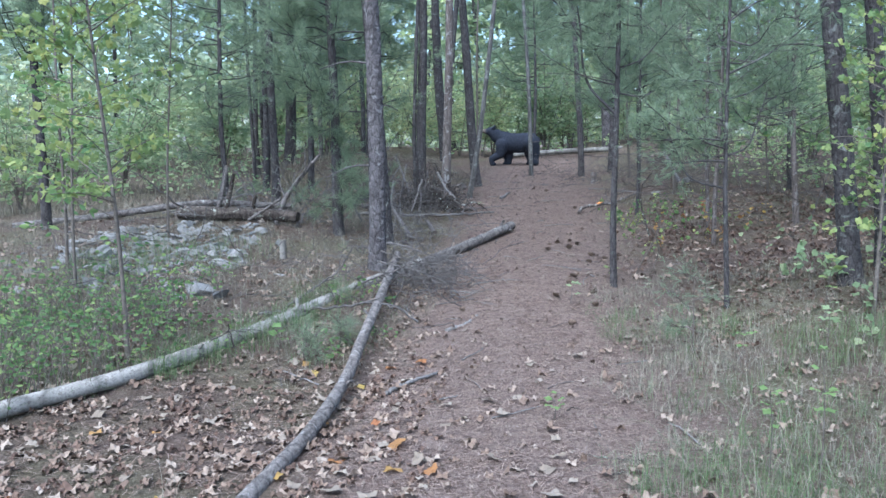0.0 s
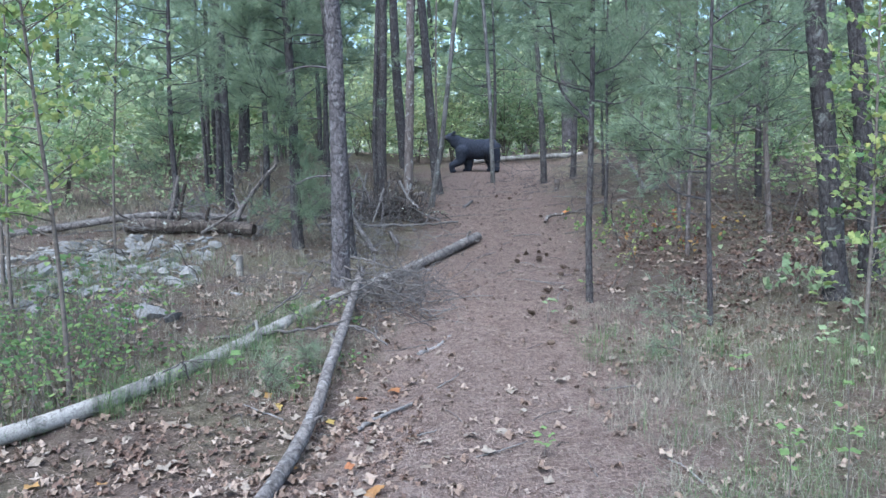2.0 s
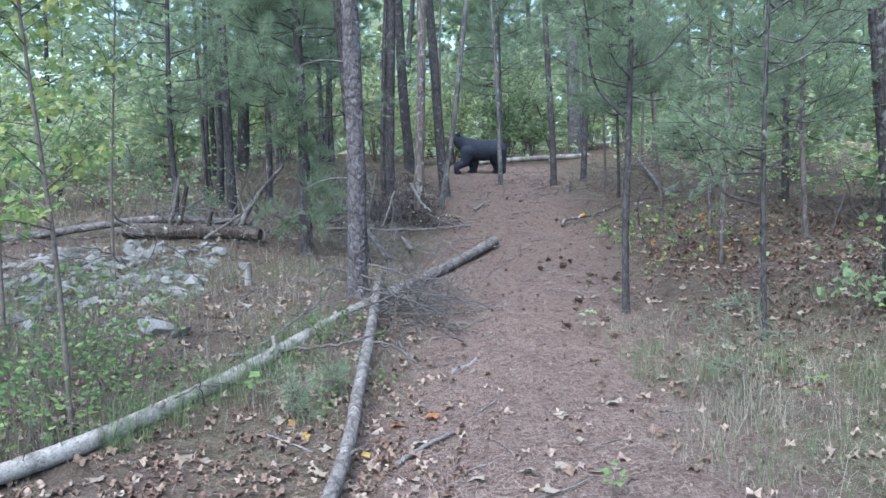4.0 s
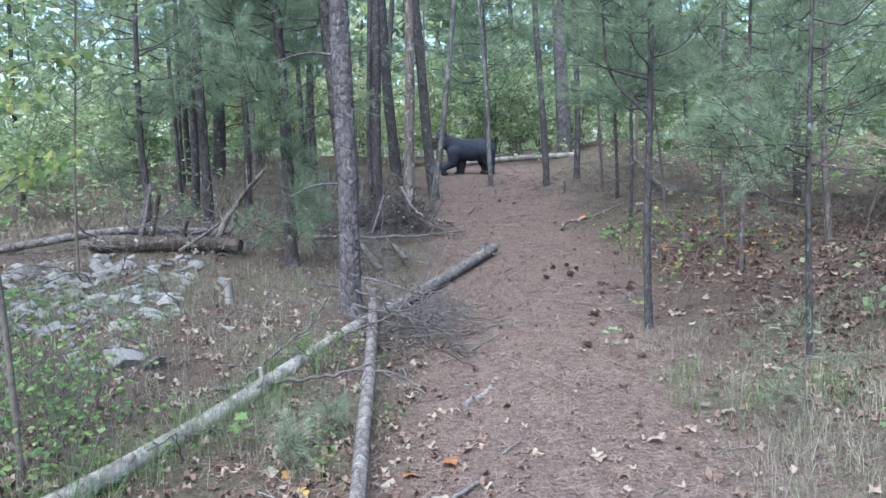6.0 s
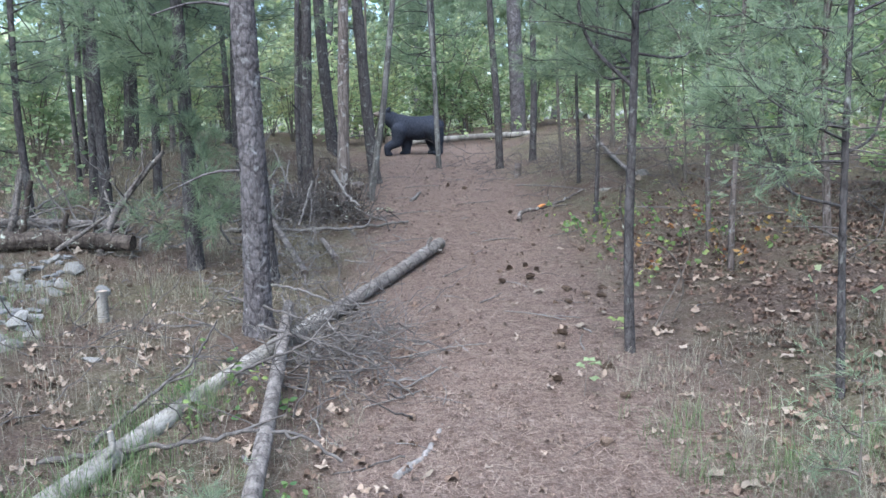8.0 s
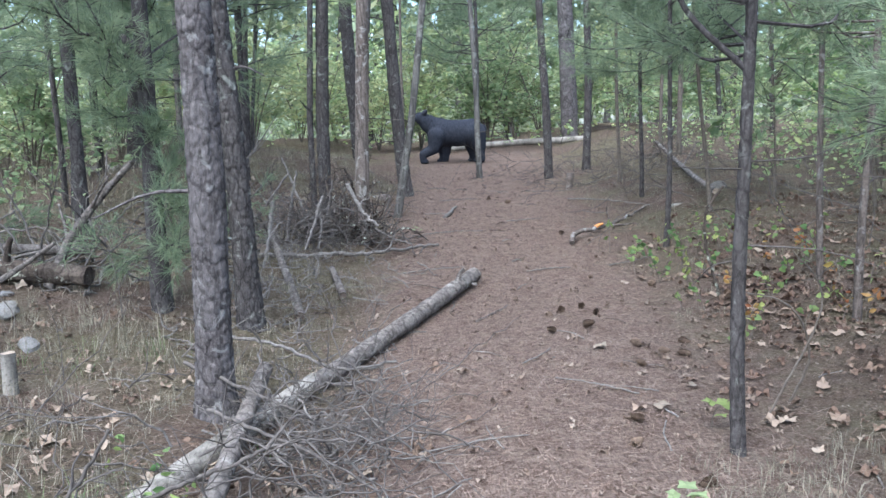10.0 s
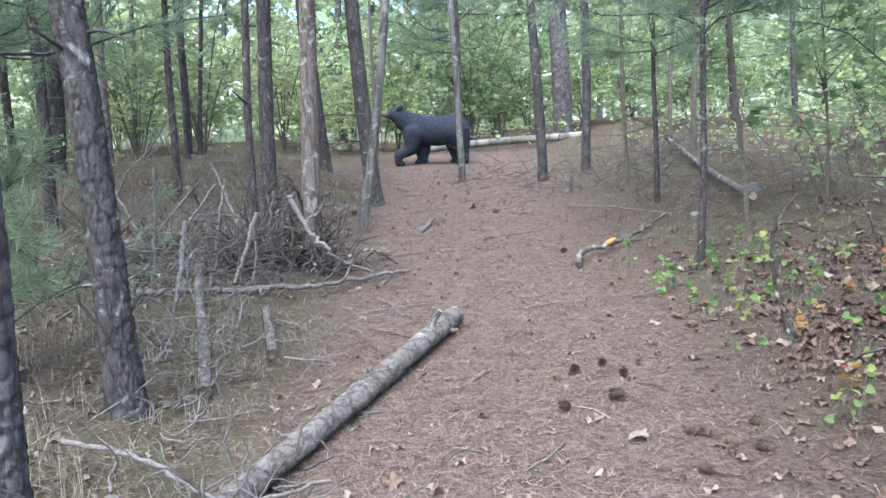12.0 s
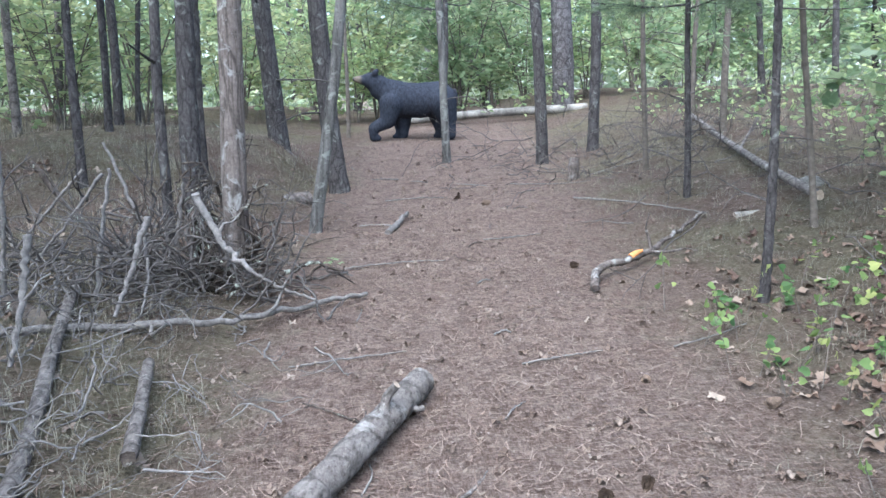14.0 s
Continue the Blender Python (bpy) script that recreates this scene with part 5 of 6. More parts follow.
# ---- bear figure ----
def bear():
    """A life-size black bear archery figure in mid-stride, one plain mesh."""
    bm = bmesh.new()

    def blob(a, b, ra, rb, n=7, wide=1.0):
        a, b = Vector(a), Vector(b)
        for k in range(n):
            u = k / max(1, n - 1)
            r = ra + (rb - ra) * u
            m = Matrix.Translation(a.lerp(b, u)) @ Matrix.Diagonal((r, r * wide, r, 1))
            bmesh.ops.create_icosphere(bm, subdivisions=3, radius=1.0, matrix=m)

    # body, neck and head
    blob((0.50, 0, 0.475), (0.78, 0, 0.455), 0.205, 0.207, 6, 0.82)
    blob((0.78, 0, 0.455), (1.00, 0, 0.475), 0.207, 0.205, 5, 0.85)
    blob((0.32, 0, 0.605), (0.52, 0, 0.51), 0.128, 0.185, 6, 0.82)
    blob((0.205, 0, 0.700), (0.33, 0, 0.625), 0.092, 0.126, 5, 0.88)
    blob((0.035, 0, 0.712), (0.15, 0, 0.702), 0.033, 0.066, 5, 0.85)
    for side in (-1, 1):
        blob((0.265, 0.07 * side, 0.775), (0.285, 0.08 * side, 0.800), 0.038, 0.030, 3)
    # forelegs: one reaching, one standing
    blob((0.44, -0.10, 0.42), (0.40, -0.11, 0.25), 0.14, 0.098, 6)
    blob((0.40, -0.11, 0.23), (0.235, -0.11, 0.15), 0.09, 0.068, 6)
    blob((0.225, -0.11, 0.13), (0.225, -0.11, 0.05), 0.062, 0.052, 4)
    blob((0.225, -0.11, 0.04), (0.28, -0.11, 0.032), 0.048, 0.036, 3)
    blob((0.57, 0.10, 0.40), (0.58, 0.11, 0.18), 0.15, 0.10, 6)
    blob((0.58, 0.11, 0.18), (0.575, 0.11, 0.06), 0.092, 0.074, 5)
    blob((0.57, 0.11, 0.042), (0.49, 0.11, 0.034), 0.055, 0.036, 3)
    # hind legs
    blob((1.03, -0.10, 0.44), (1.10, -0.11, 0.25), 0.18, 0.108, 6)
    blob((1.10, -0.11, 0.25), (1.125, -0.11, 0.06), 0.095, 0.07, 6)
    blob((1.12, -0.11, 0.042), (1.04, -0.11, 0.034), 0.052, 0.036, 3)
    blob((1.00, 0.10, 0.43), (1.02, 0.11, 0.23), 0.17, 0.10, 6)
    blob((1.02, 0.11, 0.23), (1.05, 0.11, 0.06), 0.09, 0.068, 6)
    blob((1.05, 0.11, 0.042), (0.98, 0.11, 0.034), 0.052, 0.034, 3)
    blob((1.19, 0, 0.55), (1.215, 0, 0.50), 0.036, 0.028, 3)
    me = bpy.data.meshes.new("bear_figure")
    bm.to_mesh(me)
    bm.free()
    me.materials.append(BEAR)
    ob = new("bear_figure", me)
    ob.location = (0.80, 17.6, float(floor_z(1.3, 17.6)) - 0.01)
    r = ob.modifiers.new("remesh", "REMESH")
    r.mode, r.voxel_size, r.use_smooth_shade = "VOXEL", 0.014, True
    s = ob.modifiers.new("smooth", "SMOOTH")
    s.factor, s.iterations = 0.5, 4
    tagged(ob, "life-size black bear archery figure standing mid-stride on the path", "bear figure")


bear()


# ---- small things on the floor ----
def cone_mesh():
    rng = np.random.default_rng(9)
    geo = [tube(np.array([[0, 0, 0], [0, 0, 0.02], [0, 0, 0.045], [0, 0, 0.065]]), np.array([0.008, 0.014, 0.011, 0.003]), 8)]
    tv = np.array([[-0.5, 0, 0], [0.5, 0, 0], [0.62, 0.12, 0.7], [0, 0.3, 1.0], [-0.62, 0.12, 0.7]])
    tf = np.array([[0, 1, 2], [0, 2, 3], [0, 3, 4]])
    pos, dirs, sc = [], [], []
    for k in range(70):
        u = k / 70
        a = k * 2.39996
        r = 0.012 * (1 - u * 0.6)
        pos.append([r * math.cos(a), r * math.sin(a), 0.004 + 0.06 * u])
        dirs.append([math.cos(a), math.sin(a), 0.1 + 0.9 * u])
        sc.append(0.017 * (1 - 0.55 * abs(u - 0.35)))
    geo.append(place(tv, tf, np.array(pos), np.array(dirs), np.array(sc), rng, False))
    return geo


def pine_cones():
    rng = np.random.default_rng(10)
    first = link_mesh("pine_cone", cone_mesh(), CONE, smooth=False)
    spots = [(1.39, 9.47), (1.20, 9.42), (1.22, 9.75), (1.35, 9.85), (1.50, 9.9), (1.56, 9.78), (1.62, 9.05), (1.70, 8.98), (1.80, 8.95), (1.55, 8.75), (1.9, 9.2), 
             (1.15, 7.75), (1.28, 8.0), (1.36, 7.4), (0.15, 6.9), (1.55, 14.2), (1.68, 13.9), (0.98, 6.5), (1.3, 6.95), (2.1, 10.3), (1.9, 12.2), (2.4, 9.7), (1.0, 7.2), (1.75, 10.6)]
    for k, (x, y) in enumerate(spots):
        s = rng.uniform(0.8, 1.1)
        m = pose(x, y, float(floor_z(x, y)) + 0.02 * s, 90 + rng.uniform(-25, 25), rng.uniform(-25, 25), rng.uniform(0, 360))
        ob = first if k == 0 else copy_thing(first, m)
        ob.matrix_basis = m
        ob.scale = (s, s, s)
        tagged(ob, "small open brown pine cone lying on pine straw", "pine cone", "pine cones")


pine_cones()


def scatter(rng, n, box, weight):
    x, y = rng.uniform(box[0], box[1], n), rng.uniform(box[2], box[3], n)
    keep = rng.uniform(0, 1, n) < weight(x, y)
    return x[keep], y[keep]


def off_path(x, y):
    return np.abs(x - path_x(y))


def litter_bed(x, y):
    """1 on the bare leaf litter between the long pale log and the path."""
    lx = np.interp(y, [0.0, 3.2, 4.4, 5.05, 6.05, 7.2], [-4.2, -3.3, -2.45, -1.92, -1.38, -0.88])
    return sst(-0.02, 0.12, x - lx) * sst(6.1, 5.3, y)


def patch(x, y, s, seed):
    return vnoise(np.stack([x * s, y * s, np.zeros_like(x) + seed], -1))


def litter():
    rng = np.random.default_rng(21)
    # pine straw
    x, y = scatter(rng, 150000, (-3.5, 4.5, 2.0, 17.5), lambda x, y: 0.25 + 0.6 * np.exp(-(off_path(x, y) / 1.1) ** 2))
    x, y = x[:85000], y[:85000]
    n = len(x)
    L, a = rng.uniform(0.05, 0.12, n), rng.uniform(0, 2 * np.pi, n)
    z = floor_z(x, y) + rng.uniform(0.001, 0.012, n)
    d = np.stack([np.cos(a), np.sin(a), rng.normal(size=n) * 0.12], -1)
    s = np.stack([-np.sin(a), np.cos(a), np.zeros(n)], -1) * 0.0012
    p = np.stack([x, y, z], -1)
    q = p + d * L[:, None]
    mid = (p + q) / 2 + s * rng.normal(size=n)[:, None] * 5
    V = np.stack([p - s, p + s, mid + s, mid - s, q + s * 0.6, q - s * 0.6], 1).reshape(-1, 3)
    b = np.arange(n)[:, None] * 6
    F = np.concatenate([b + [0, 1, 2, 3], b + [3, 2, 4, 5]])
    tagged(link_mesh("pine_straw", [(V, F)], STRAW, smooth=False), "fallen brown pine needles strewn over the floor", "pine straw", kind="stuff")

    def leaves(name, n, box, weight, size, mat, label, blade, up=0.012):
        x, y = scatter(rng, n, box, weight)
        m = len(x)
        a = rng.uniform(0, 2 * np.pi, m)
        d = np.stack([np.cos(a), np.sin(a), rng.normal(size=m) * 0.18], -1)
        p = np.stack([x, y, floor_z(x, y) + rng.uniform(0.004, up, m)], -1)
        tv, tf = blade
        # keep the blade nearly flat: its normal points up
        nrm = np.stack([rng.normal(size=m) * 0.22, rng.normal(size=m) * 0.22, np.ones(m)], -1)
        d /= np.linalg.norm(d, axis=1)[:, None]
        sx = np.cross(nrm, d)
        sx /= np.linalg.norm(sx, axis=1)[:, None]
        nn = np.cross(d, sx)
        flip = rng.choice([-1.0, 1.0], m)[:, None]
        B = np.stack([sx, nn * flip, d], 1) * (size * rng.uniform(0.55, 1.3, m)).reshape(-1, 1, 1)
        B[:, 0] *= rng.uniform(0.5, 1.0, m)[:, None]
        V = np.einsum("kc,ncx->nkx", tv, B) + p[:, None, :]
        F = tf[None] + (np.arange(m) * len(tv))[:, None, None]
        tagged(link_mesh(name, [(V.reshape(-1, 3), F.reshape(-1, 3))], mat, smooth=False), label, "leaves", kind="stuff")

    near = lambda x, y: 0.25 + 0.75 * np.exp(-((y - 4.0) / 2.2) ** 2)
    leaves("leaf_scraps", 30000, (-3.5, 5.5, 0.5, 17.5), lambda x, y: 0.35 + 0.65 * patch(x, y, 2.0, 11), 0.027, LEAF_SCRAP, "small scraps of leaf and bark on the floor", (SCRAP_V, SCRAP_F), 0.012)
    leaves("leaf_scraps", 5200, (-2.5, 4.5, 2.5, 17.0), lambda x, y: 0.3 + 0.7 * patch(x, y, 2.6, 31), 0.034, LEAF_SCRAP, "torn pale and dark leaf pieces on pine straw", (CURLED_V, CURLED_F), 0.016)
    leaves("fallen_leaves", 6000, (-4.2, 0.3, 0.0, 8.0), lambda x, y: near(x, y) * (0.25 + 0.75 * sst(0.1, 0.8, off_path(x, y))) * (0.3 + patch(x, y, 1.5, 1)), 0.058, LEAF_DEAD, "curled tan and orange leaves strewn over the floor", (CURLED_V, CURLED_F), 0.03)
    leaves("fallen_leaves", 4000, (0.2, 5.2, 0.0, 9.0), lambda x, y: 0.7 * near(x, y) * (0.15 + 0.85 * sst(0.3, 1.2, off_path(x, y))) * (0.3 + patch(x, y, 1.3, 2)), 0.062, LEAF_DEAD, "tan leaves among dry grass", (CURLED_V, CURLED_F), 0.03)
    leaves("fallen_leaves", 9500, (1.5, 6.0, 5.6, 14.0), lambda x, y: sst(1.0, 2.2, off_path(x, y)) * sst(13.0, 9.5, y) * (0.3 + 0.7 * patch(x, y, 1.2, 3)), 0.058, LEAF_RUST, "rust-brown leaves covering the bank", (CURLED_V, CURLED_F), 0.03)
    leaves("fallen_leaves", 2400, (1.6, 5.0, 6.0, 14.0), lambda x, y: 0.5 * sst(0.8, 1.8, off_path(x, y)) * sst(13.5, 10.0, y), 0.065, LEAF_DEAD, "tan leaves on the bank", (LOBED_V, LOBED_F), 0.03)
    leaves("fallen_leaves", 1500, (-1.2, 3.2, 4.0, 17.0), lambda x, y: 0.35 + 0.0 * x, 0.045, LEAF_SCRAP, "scattered dry leaves along the path", (CURLED_V, CURLED_F), 0.02)
    leaves("fallen_leaves", 2200, (-5.0, -0.8, 6.0, 14.0), lambda x, y: 0.5 + 0.0 * x, 0.065, LEAF_DEAD, "brown leaves among stones and brush", (CURLED_V, CURLED_F), 0.02)
    leaves("fallen_leaves", 4200, (-4.2, 0.0, 0.8, 6.2), lambda x, y: litter_bed(x, y) * (0.35 + 0.65 * patch(x, y, 2.2, 17)), 0.05, LEAF_RUST, "rust-brown leaf litter beside a pale log", (CURLED_V, CURLED_F), 0.02)
    leaves("fallen_leaves", 620, (-4.2, 0.6, 1.5, 6.4), lambda x, y: (0.25 + 0.75 * litter_bed(x, y)) * (0.3 + 0.7 * patch(x, y, 2.0, 18)), 0.078, LEAF_TAN, "large pale maple leaves on the litter", (LOBED_V, LOBED_F), 0.03)
    leaves("fallen_leaves", 34, (-3.6, 0.2, 2.8, 6.2), lambda x, y: litter_bed(x, y), 0.085, LEAF_ORANGE, "yellow and orange maple leaves on the litter", (LOBED_V, LOBED_F), 0.035)
    # a few large pale leaves on the path
    xs = np.array([-0.01, 0.22, 0.55, 0.9, 1.38, 1.36, 1.65, 0.2, -0.3, 1.35, 1.42])
    ys = np.array([4.75, 4.8, 5.55, 5.75, 8.15, 9.1, 8.3, 7.3, 4.1, 6.15, 6.05])
    for k in range(len(xs)):
        a = rng.uniform(0, 6.28)
        d = np.array([[math.cos(a), math.sin(a), 0.1]])
        nrm = np.array([[rng.normal() * 0.15, rng.normal() * 0.15, 1]])
        sx = np.cross(nrm, d)
        sx /= np.linalg.norm(sx)
        nn = np.cross(d, sx)
        V = LOBED_V @ (np.stack([sx[0], nn[0], d[0]]) * rng.uniform(0.06, 0.085))
        ob = link_mesh("fallen_leaf", [(V, LOBED_F)], LEAF_TAN, smooth=False)
        ob.location = at_floor(xs[k], ys[k], 0.018)
        tagged(ob, "large pale curled leaf on the path", "leaf", "large fallen leaves")


litter()


def grass(name, n, box, weight, height, mat, label, seed, lean=0.5, width=0.0013):
    """Tufts of bent blades."""
    rng = np.random.default_rng(seed)
    x, y = scatter(rng, n, box, weight)
    m = 9
    k = len(x)
    x = np.repeat(x, m) + rng.normal(size=k * m) * 0.03
    y = np.repeat(y, m) + rng.normal(size=k * m) * 0.03
    n = len(x)
    a = rng.uniform(0, 2 * np.pi, n)
    h = height * rng.uniform(0.35, 1.25, n)
    lx = np.stack([np.cos(a), np.sin(a), np.zeros(n)], -1) * (h * lean * np.abs(rng.normal(size=n)))[:, None]
    s = np.stack([-np.sin(a), np.cos(a), np.zeros(n)], -1) * width
    p = np.stack([x, y, floor_z(x, y) - 0.01], -1)
    up = np.array([0, 0, 1.0])
    q = p + lx * 0.3 + up * (h * 0.6)[:, None]
    r = p + lx * 1.1 + up * (h * np.clip(1 - 0.25 * np.linalg.norm(lx, axis=1) / h, 0.4, 1))[:, None]
    V = np.stack([p - s, p + s, q + s * 0.8, q - s * 0.8, r + s * 0.2, r - s * 0.2], 1).reshape(-1, 3)
    b = np.arange(n)[:, None] * 6
    tagged(link_mesh(name, [(V, np.concatenate([b + [0, 1, 2, 3], b + [3, 2, 4, 5]]))], mat, smooth=False), label, "grass", kind="stuff")


def verge(x, y, a=0.75, b=1.1):
    return sst(a, b, off_path(x, y) + 0.5 * (patch(x, y, 1.6, 9) - 0.5))


grass("dry_grass", 4600, (0.3, 4.0, 2.3, 7.6), lambda x, y: verge(x, y) * (0.2 + patch(x, y, 1.3, 4)) * 0.8, 0.11, GRASS_DRY, "dry straw-coloured grass beside the path", 601, 1.4)
grass("green_grass", 1300, (0.5, 3.4, 2.3, 6.8), lambda x, y: verge(x, y) * sst(0.45, 0.7, patch(x, y, 1.1, 5)), 0.15, GRASS_GREEN, "sparse green grass beside the path", 602, 0.8)
grass("dry_grass", 8000, (-5.5, 0.0, 5.0, 14.5), lambda x, y: verge(x, y, 0.6, 1.0) * (0.15 + patch(x, y, 1.3, 6)) * 0.6 * (1 - 0.9 * litter_bed(x, y)), 0.10, GRASS_DRY, "dry grass round logs and stones", 603, 1.4)
grass("green_grass", 1500, (-3.6, -0.4, 4.0, 9.0), lambda x, y: verge(x, y, 0.5, 1.0) * sst(0.35, 0.65, patch(x, y, 1.0, 7)) * (1 - litter_bed(x, y)), 0.15, GRASS_GREEN, "green grass along a pale log", 604, 0.8)
grass("dry_grass", 3600, (0.8, 5.5, 9.5, 17.0), lambda x, y: verge(x, y, 1.1, 1.7) * 0.7, 0.07, GRASS_DRY, "dry grass and stems beside the climbing path", 605, 1.5)
grass("dry_grass", 1600, (-9.0, -2.0, 11.0, 22.0), lambda x, y: 0.8 + 0.0 * x, 0.16, GRASS_DRY, "pale dry grass in the clearing", 606, 1.0, 0.004)
grass("dry_grass", 1300, (-1.2, 1.0, 9.8, 16.5), lambda x, y: verge(x, y, 0.8, 1.5) * 0.7, 0.09, GRASS_DRY, "dry stems along the path's edge", 607, 1.0)


grass("dry_grass", 800, (0.7, 4.2, 1.0, 6.4), lambda x, y: verge(x, y, 0.8, 1.3) * (0.25 + patch(x, y, 0.9, 12)) * 0.8, 0.24, GRASS_DRY, "wispy tall dry grass beside the path", 608, 1.3, 0.0011)
grass("green_grass", 1000, (0.7, 4.2, 1.0, 6.2), lambda x, y: verge(x, y, 0.8, 1.3) * (0.15 + patch(x, y, 1.1, 13)) * 0.8, 0.20, GRASS_GREEN, "wispy grey-green grass beside the path", 609, 1.3, 0.0011)
grass("dry_grass", 2600, (-4.5, -0.6, 2.5, 9.5), lambda x, y: verge(x, y, 0.7, 1.2) * (0.1 + patch(x, y, 1.0, 14)) * 0.5 * (1 - 0.95 * litter_bed(x, y)), 0.22, GRASS_DRY, "wispy dry stems round fallen logs", 610, 0.9, 0.0011)
grass("dry_grass", 4000, (-9.0, 9.0, -6.0, 8.0), lambda x, y: 0.5 * sst(2.5, 4.0, off_path(x, y)), 0.14, GRASS_DRY, "thin dry grass among the trees", 611, 0.9, 0.0025)


grass("green_grass", 800, (-2.3, -0.7, 5.0, 7.2), lambda x, y: np.exp(-(((x - np.interp(y, [5.05, 6.05, 7.2], [-1.92, -1.38, -0.88]) - 0.08) / 0.16) ** 2)), 0.2, GRASS_GREEN, "green grass leaning over a pale log", 612, 0.7, 0.0014)


def green_cover(name, n, box, weight, size, height, mat, label, seed, blade=None):
    """Low leafy plants: small leaves in sprays near the floor."""
    rng = np.random.default_rng(seed)
    x, y = scatter(rng, n, box, weight)
    tubes, pos, dirs = [], [], []
    for px, py in zip(x, y):
        h = height * rng.uniform(0.4, 1.2)
        a = rng.uniform(0, 6.28)
        b = np.array(at_floor(px, py, -0.01))
        e = b + np.array([math.cos(a) * h * 0.5, math.sin(a) * h * 0.5, h])
        c = curve([b, (b + e) / 2 + [0, 0, h * 0.15], e], 6)
        tubes.append((*tube(c, np.linspace(0.003, 0.0012, 6), 4), 0))
        m = int(rng.integers(4, 9))
        f = rng.integers(2, 6, m)
        pos.append(c[f] + rng.normal(size=(m, 3)) * 0.02)
        dirs.append(rng.normal(size=(m, 3)) * np.array([1, 1, 0.3]))
    P = np.concatenate(pos)
    tv, tf = blade or (OVAL_V, OVAL_F)
    nv, nf = place(tv, tf, P, np.concatenate(dirs), size * rng.uniform(0.6, 1.3, len(P)), rng)
    tagged(link_mesh(name, tubes + [(nv, nf, 1)], [STEM, mat], smooth=False), label, "plants", kind="stuff")


green_cover("undergrowth", 2500, (-4.5, -1.3, 4.2, 7.2), lambda x, y: (1 - litter_bed(x, y)) * sst(-1.6, -2.2, x) * sst(7.0, 5.8, y) * (0.2 + 0.8 * patch(x, y, 1.2, 8)), 0.04, 0.44, LEAF_GREEN, "low green leafy undergrowth beside a pale log", 701)
green_cover("undergrowth", 200, (-2.2, -0.3, 4.6, 7.6), lambda x, y: sst(0.45, 0.65, patch(x, y, 1.5, 8)) * (1 - litter_bed(x, y)), 0.04, 0.14, LEAF_GREEN, "small green plants along a log", 702)
green_cover("undergrowth", 190, (2.2, 5.2, 4.6, 7.4), lambda x, y: (0.2 + 0.8 * patch(x, y, 1.3, 5)) * sst(2.4, 3.2, x), 0.055, 0.40, LEAF_PALE, "pale leafy plants on the bank", 703, (LOBED_V, LOBED_F))
green_cover("undergrowth", 600, (3.9, 8.0, 10.5, 17.5), lambda x, y: 0.8 + 0.0 * x, 0.065, 0.55, LEAF_FAR, "leafy undergrowth in the thicket", 704)
green_cover("heart_leaf_vine", 48, (2.1, 3.3, 9.2, 11.4), lambda x, y: 0.9 - 0.5 * patch(x, y, 1.5, 3), 0.04, 0.24, LEAF_GREEN, "creeping vine with dull green heart-shaped leaves", 705, (HEART_V, HEART_F))
green_cover("heart_leaf_vine", 46, (2.05, 3.4, 9.0, 11.4), lambda x, y: 0.9 - 0.5 * patch(x, y, 1.5, 3), 0.04, 0.30, LEAF_YELLOW, "creeping vine with yellow-green heart-shaped leaves", 706, (HEART_V, HEART_F))
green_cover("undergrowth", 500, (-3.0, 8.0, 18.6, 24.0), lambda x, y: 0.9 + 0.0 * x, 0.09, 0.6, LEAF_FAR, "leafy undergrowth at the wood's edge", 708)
green_cover("undergrowth", 900, (-9.0, -2.3, 11.5, 21.0), lambda x, y: 0.8 + 0.0 * x, 0.08, 0.7, LEAF_PALE, "pale leafy undergrowth in the clearing", 707)


green_cover("undergrowth", 16, (2.3, 3.6, 8.8, 10.2), lambda x, y: 0.8 + 0.0 * x, 0.055, 0.25, LEAF_ORANGE, "orange and red seedling leaves on the bank", 709)


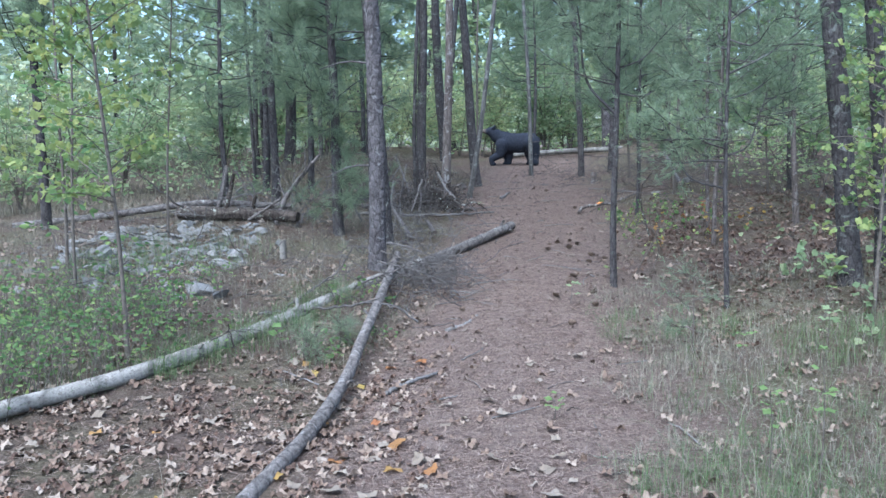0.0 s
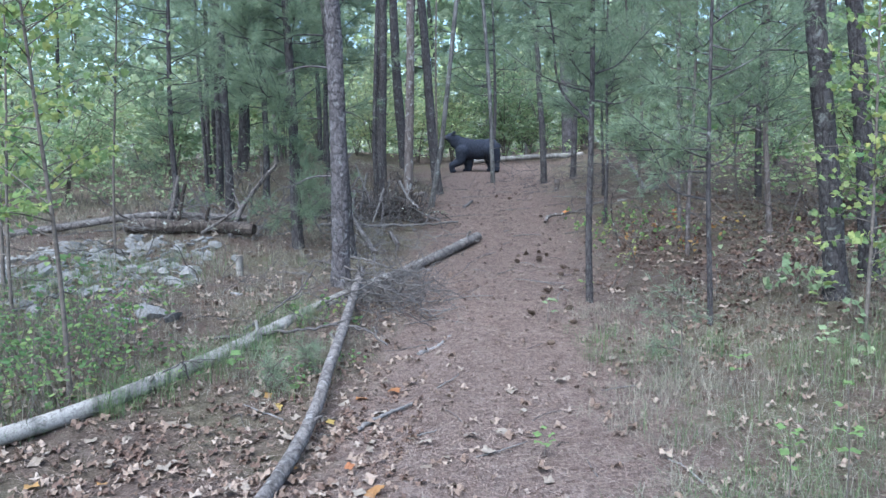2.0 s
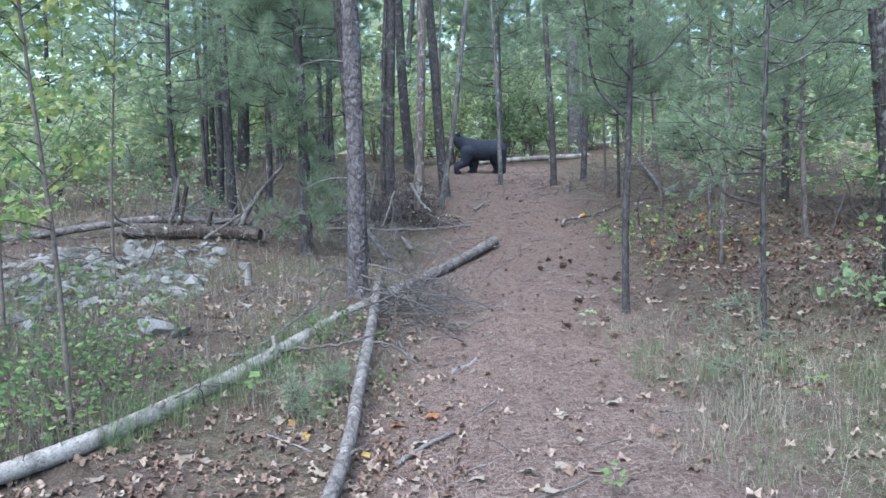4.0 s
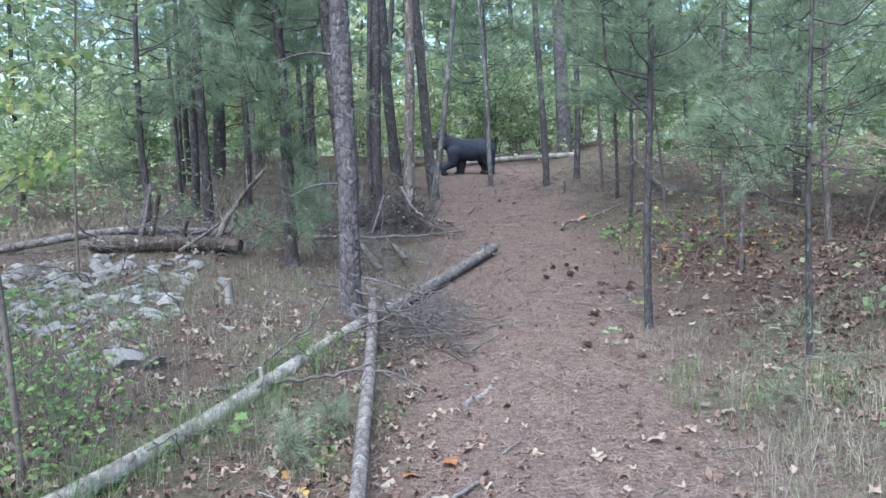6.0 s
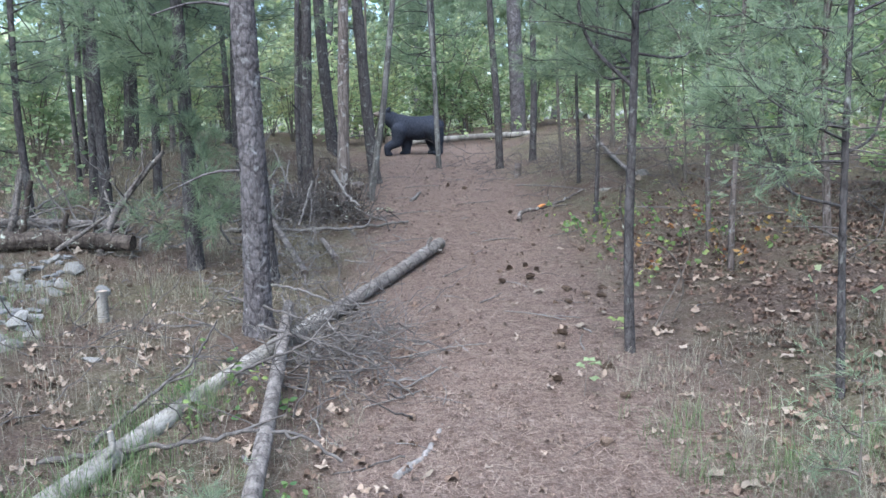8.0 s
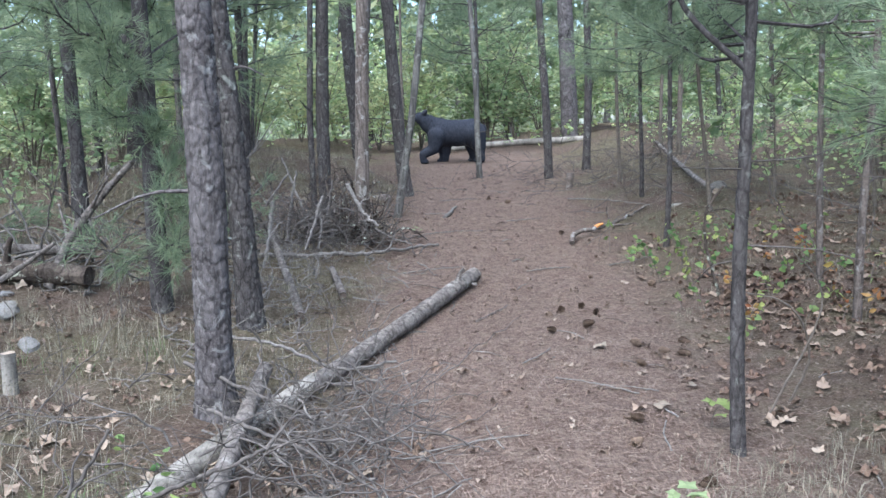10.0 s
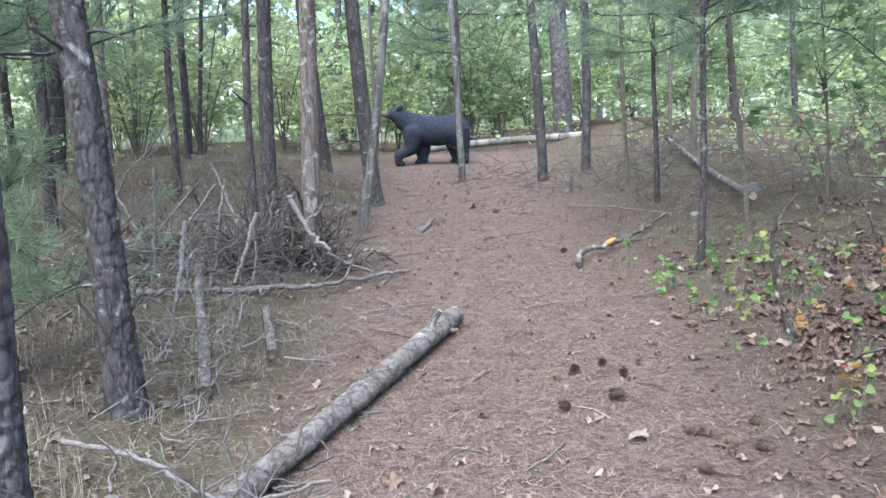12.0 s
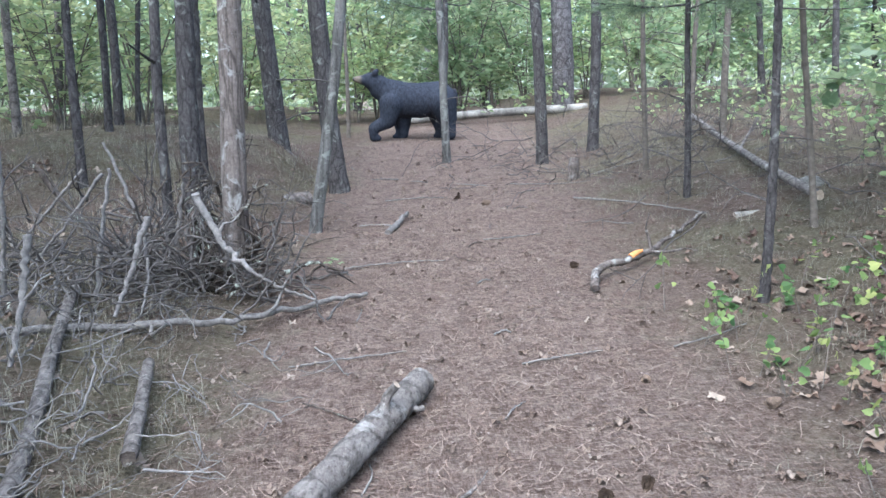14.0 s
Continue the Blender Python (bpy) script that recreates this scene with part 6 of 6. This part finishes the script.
def seedling(x, y, h, size, count, mat, label, seed):
    rng = np.random.default_rng(seed)
    t = thing("seedling", at_floor(x, y), label, "seedling", "seedlings")
    c = curve([[0, 0, -0.02], [0.01, 0.0, h * 0.5], [rng.normal() * 0.03, rng.normal() * 0.03, h]], 8)
    link_mesh("stem", [tube(c, np.linspace(0.0035, 0.0015, 8), 6)], STEM, t)
    for k in range(count):
        a = k * 2.4 + rng.uniform(-0.3, 0.3)
        p = c[int(rng.integers(4, 8))]
        d = np.array([[math.cos(a), math.sin(a), rng.uniform(-0.1, 0.4)]])
        V, F = place(LOBED_V, LOBED_F, p[None] + d * 0.02, d, [size * rng.uniform(0.7, 1.2)], rng, False)
        link_mesh("leaf", [(V, F)], mat, t, smooth=False)


for k, (x, y, h, s, n, mt) in enumerate([(1.07, 7.03, 0.18, 0.055, 6, LEAF_PALE), (0.60, 4.52, 0.15, 0.045, 6, LEAF_GREEN), (1.45, 3.65, 0.42, 0.045, 8, LEAF_GREEN), (1.62, 3.52, 0.62, 0.045, 9, LEAF_GREEN),
                                         (1.9, 5.3, 0.22, 0.045, 8, LEAF_GREEN), (-1.15, 5.75, 0.16, 0.06, 7, LEAF_GREEN), (2.75, 6.0, 0.45, 0.09, 9, LEAF_YELLOW), (1.55, 7.9, 0.12, 0.06, 4, LEAF_YELLOW), (0.55, 12.2, 0.12, 0.05, 5, LEAF_PALE),
                                         (2.4, 5.2, 0.40, 0.055, 9, LEAF_PALE)]):
    seedling(x, y, h, s, n, mt, "small seedling with lobed green leaves by the path", 800 + k)


def young_fir(x, y, h, label, seed):
    rng = np.random.default_rng(seed)
    t = thing("pine_seedling", at_floor(x, y), label, "seedling", "seedlings")
    line = trunk_line(x, y, (0, 0), h, 20, 0.01, seed, -0.02)
    link_mesh("stem", [tube(line, np.linspace(0.006, 0.002, 20), 6)], STEM, t)
    tubes, pos, dirs = needle_boughs(rng, line, h * 0.2, h, h * 0.4, 5, 0.2)
    tv, tf = needle_tuft(rng, 8, 0.06, 0.0012)
    link_mesh("crown", tubes + [(*place(tv, tf, pos, dirs, rng.uniform(0.7, 1.2, len(pos)), rng), 1)], [STEM, NEEDLES], t, smooth=False)


young_fir(1.72, 5.72, 0.55, "knee-high pine seedling in grass", 821)
young_fir(-0.95, 5.6, 0.20, "small pine seedling between logs", 823)
young_fir(-0.75, 6.0, 0.18, "tiny pine seedling between logs", 824)
log("tree_stump", [(2.60, 14.72, 0.72), (2.62, 14.72, 0.90), (2.64, 14.74, 1.08)], 0.05, 0.045, BROWN_BARK, "small broken stump among dry twigs", 96, sides=14)
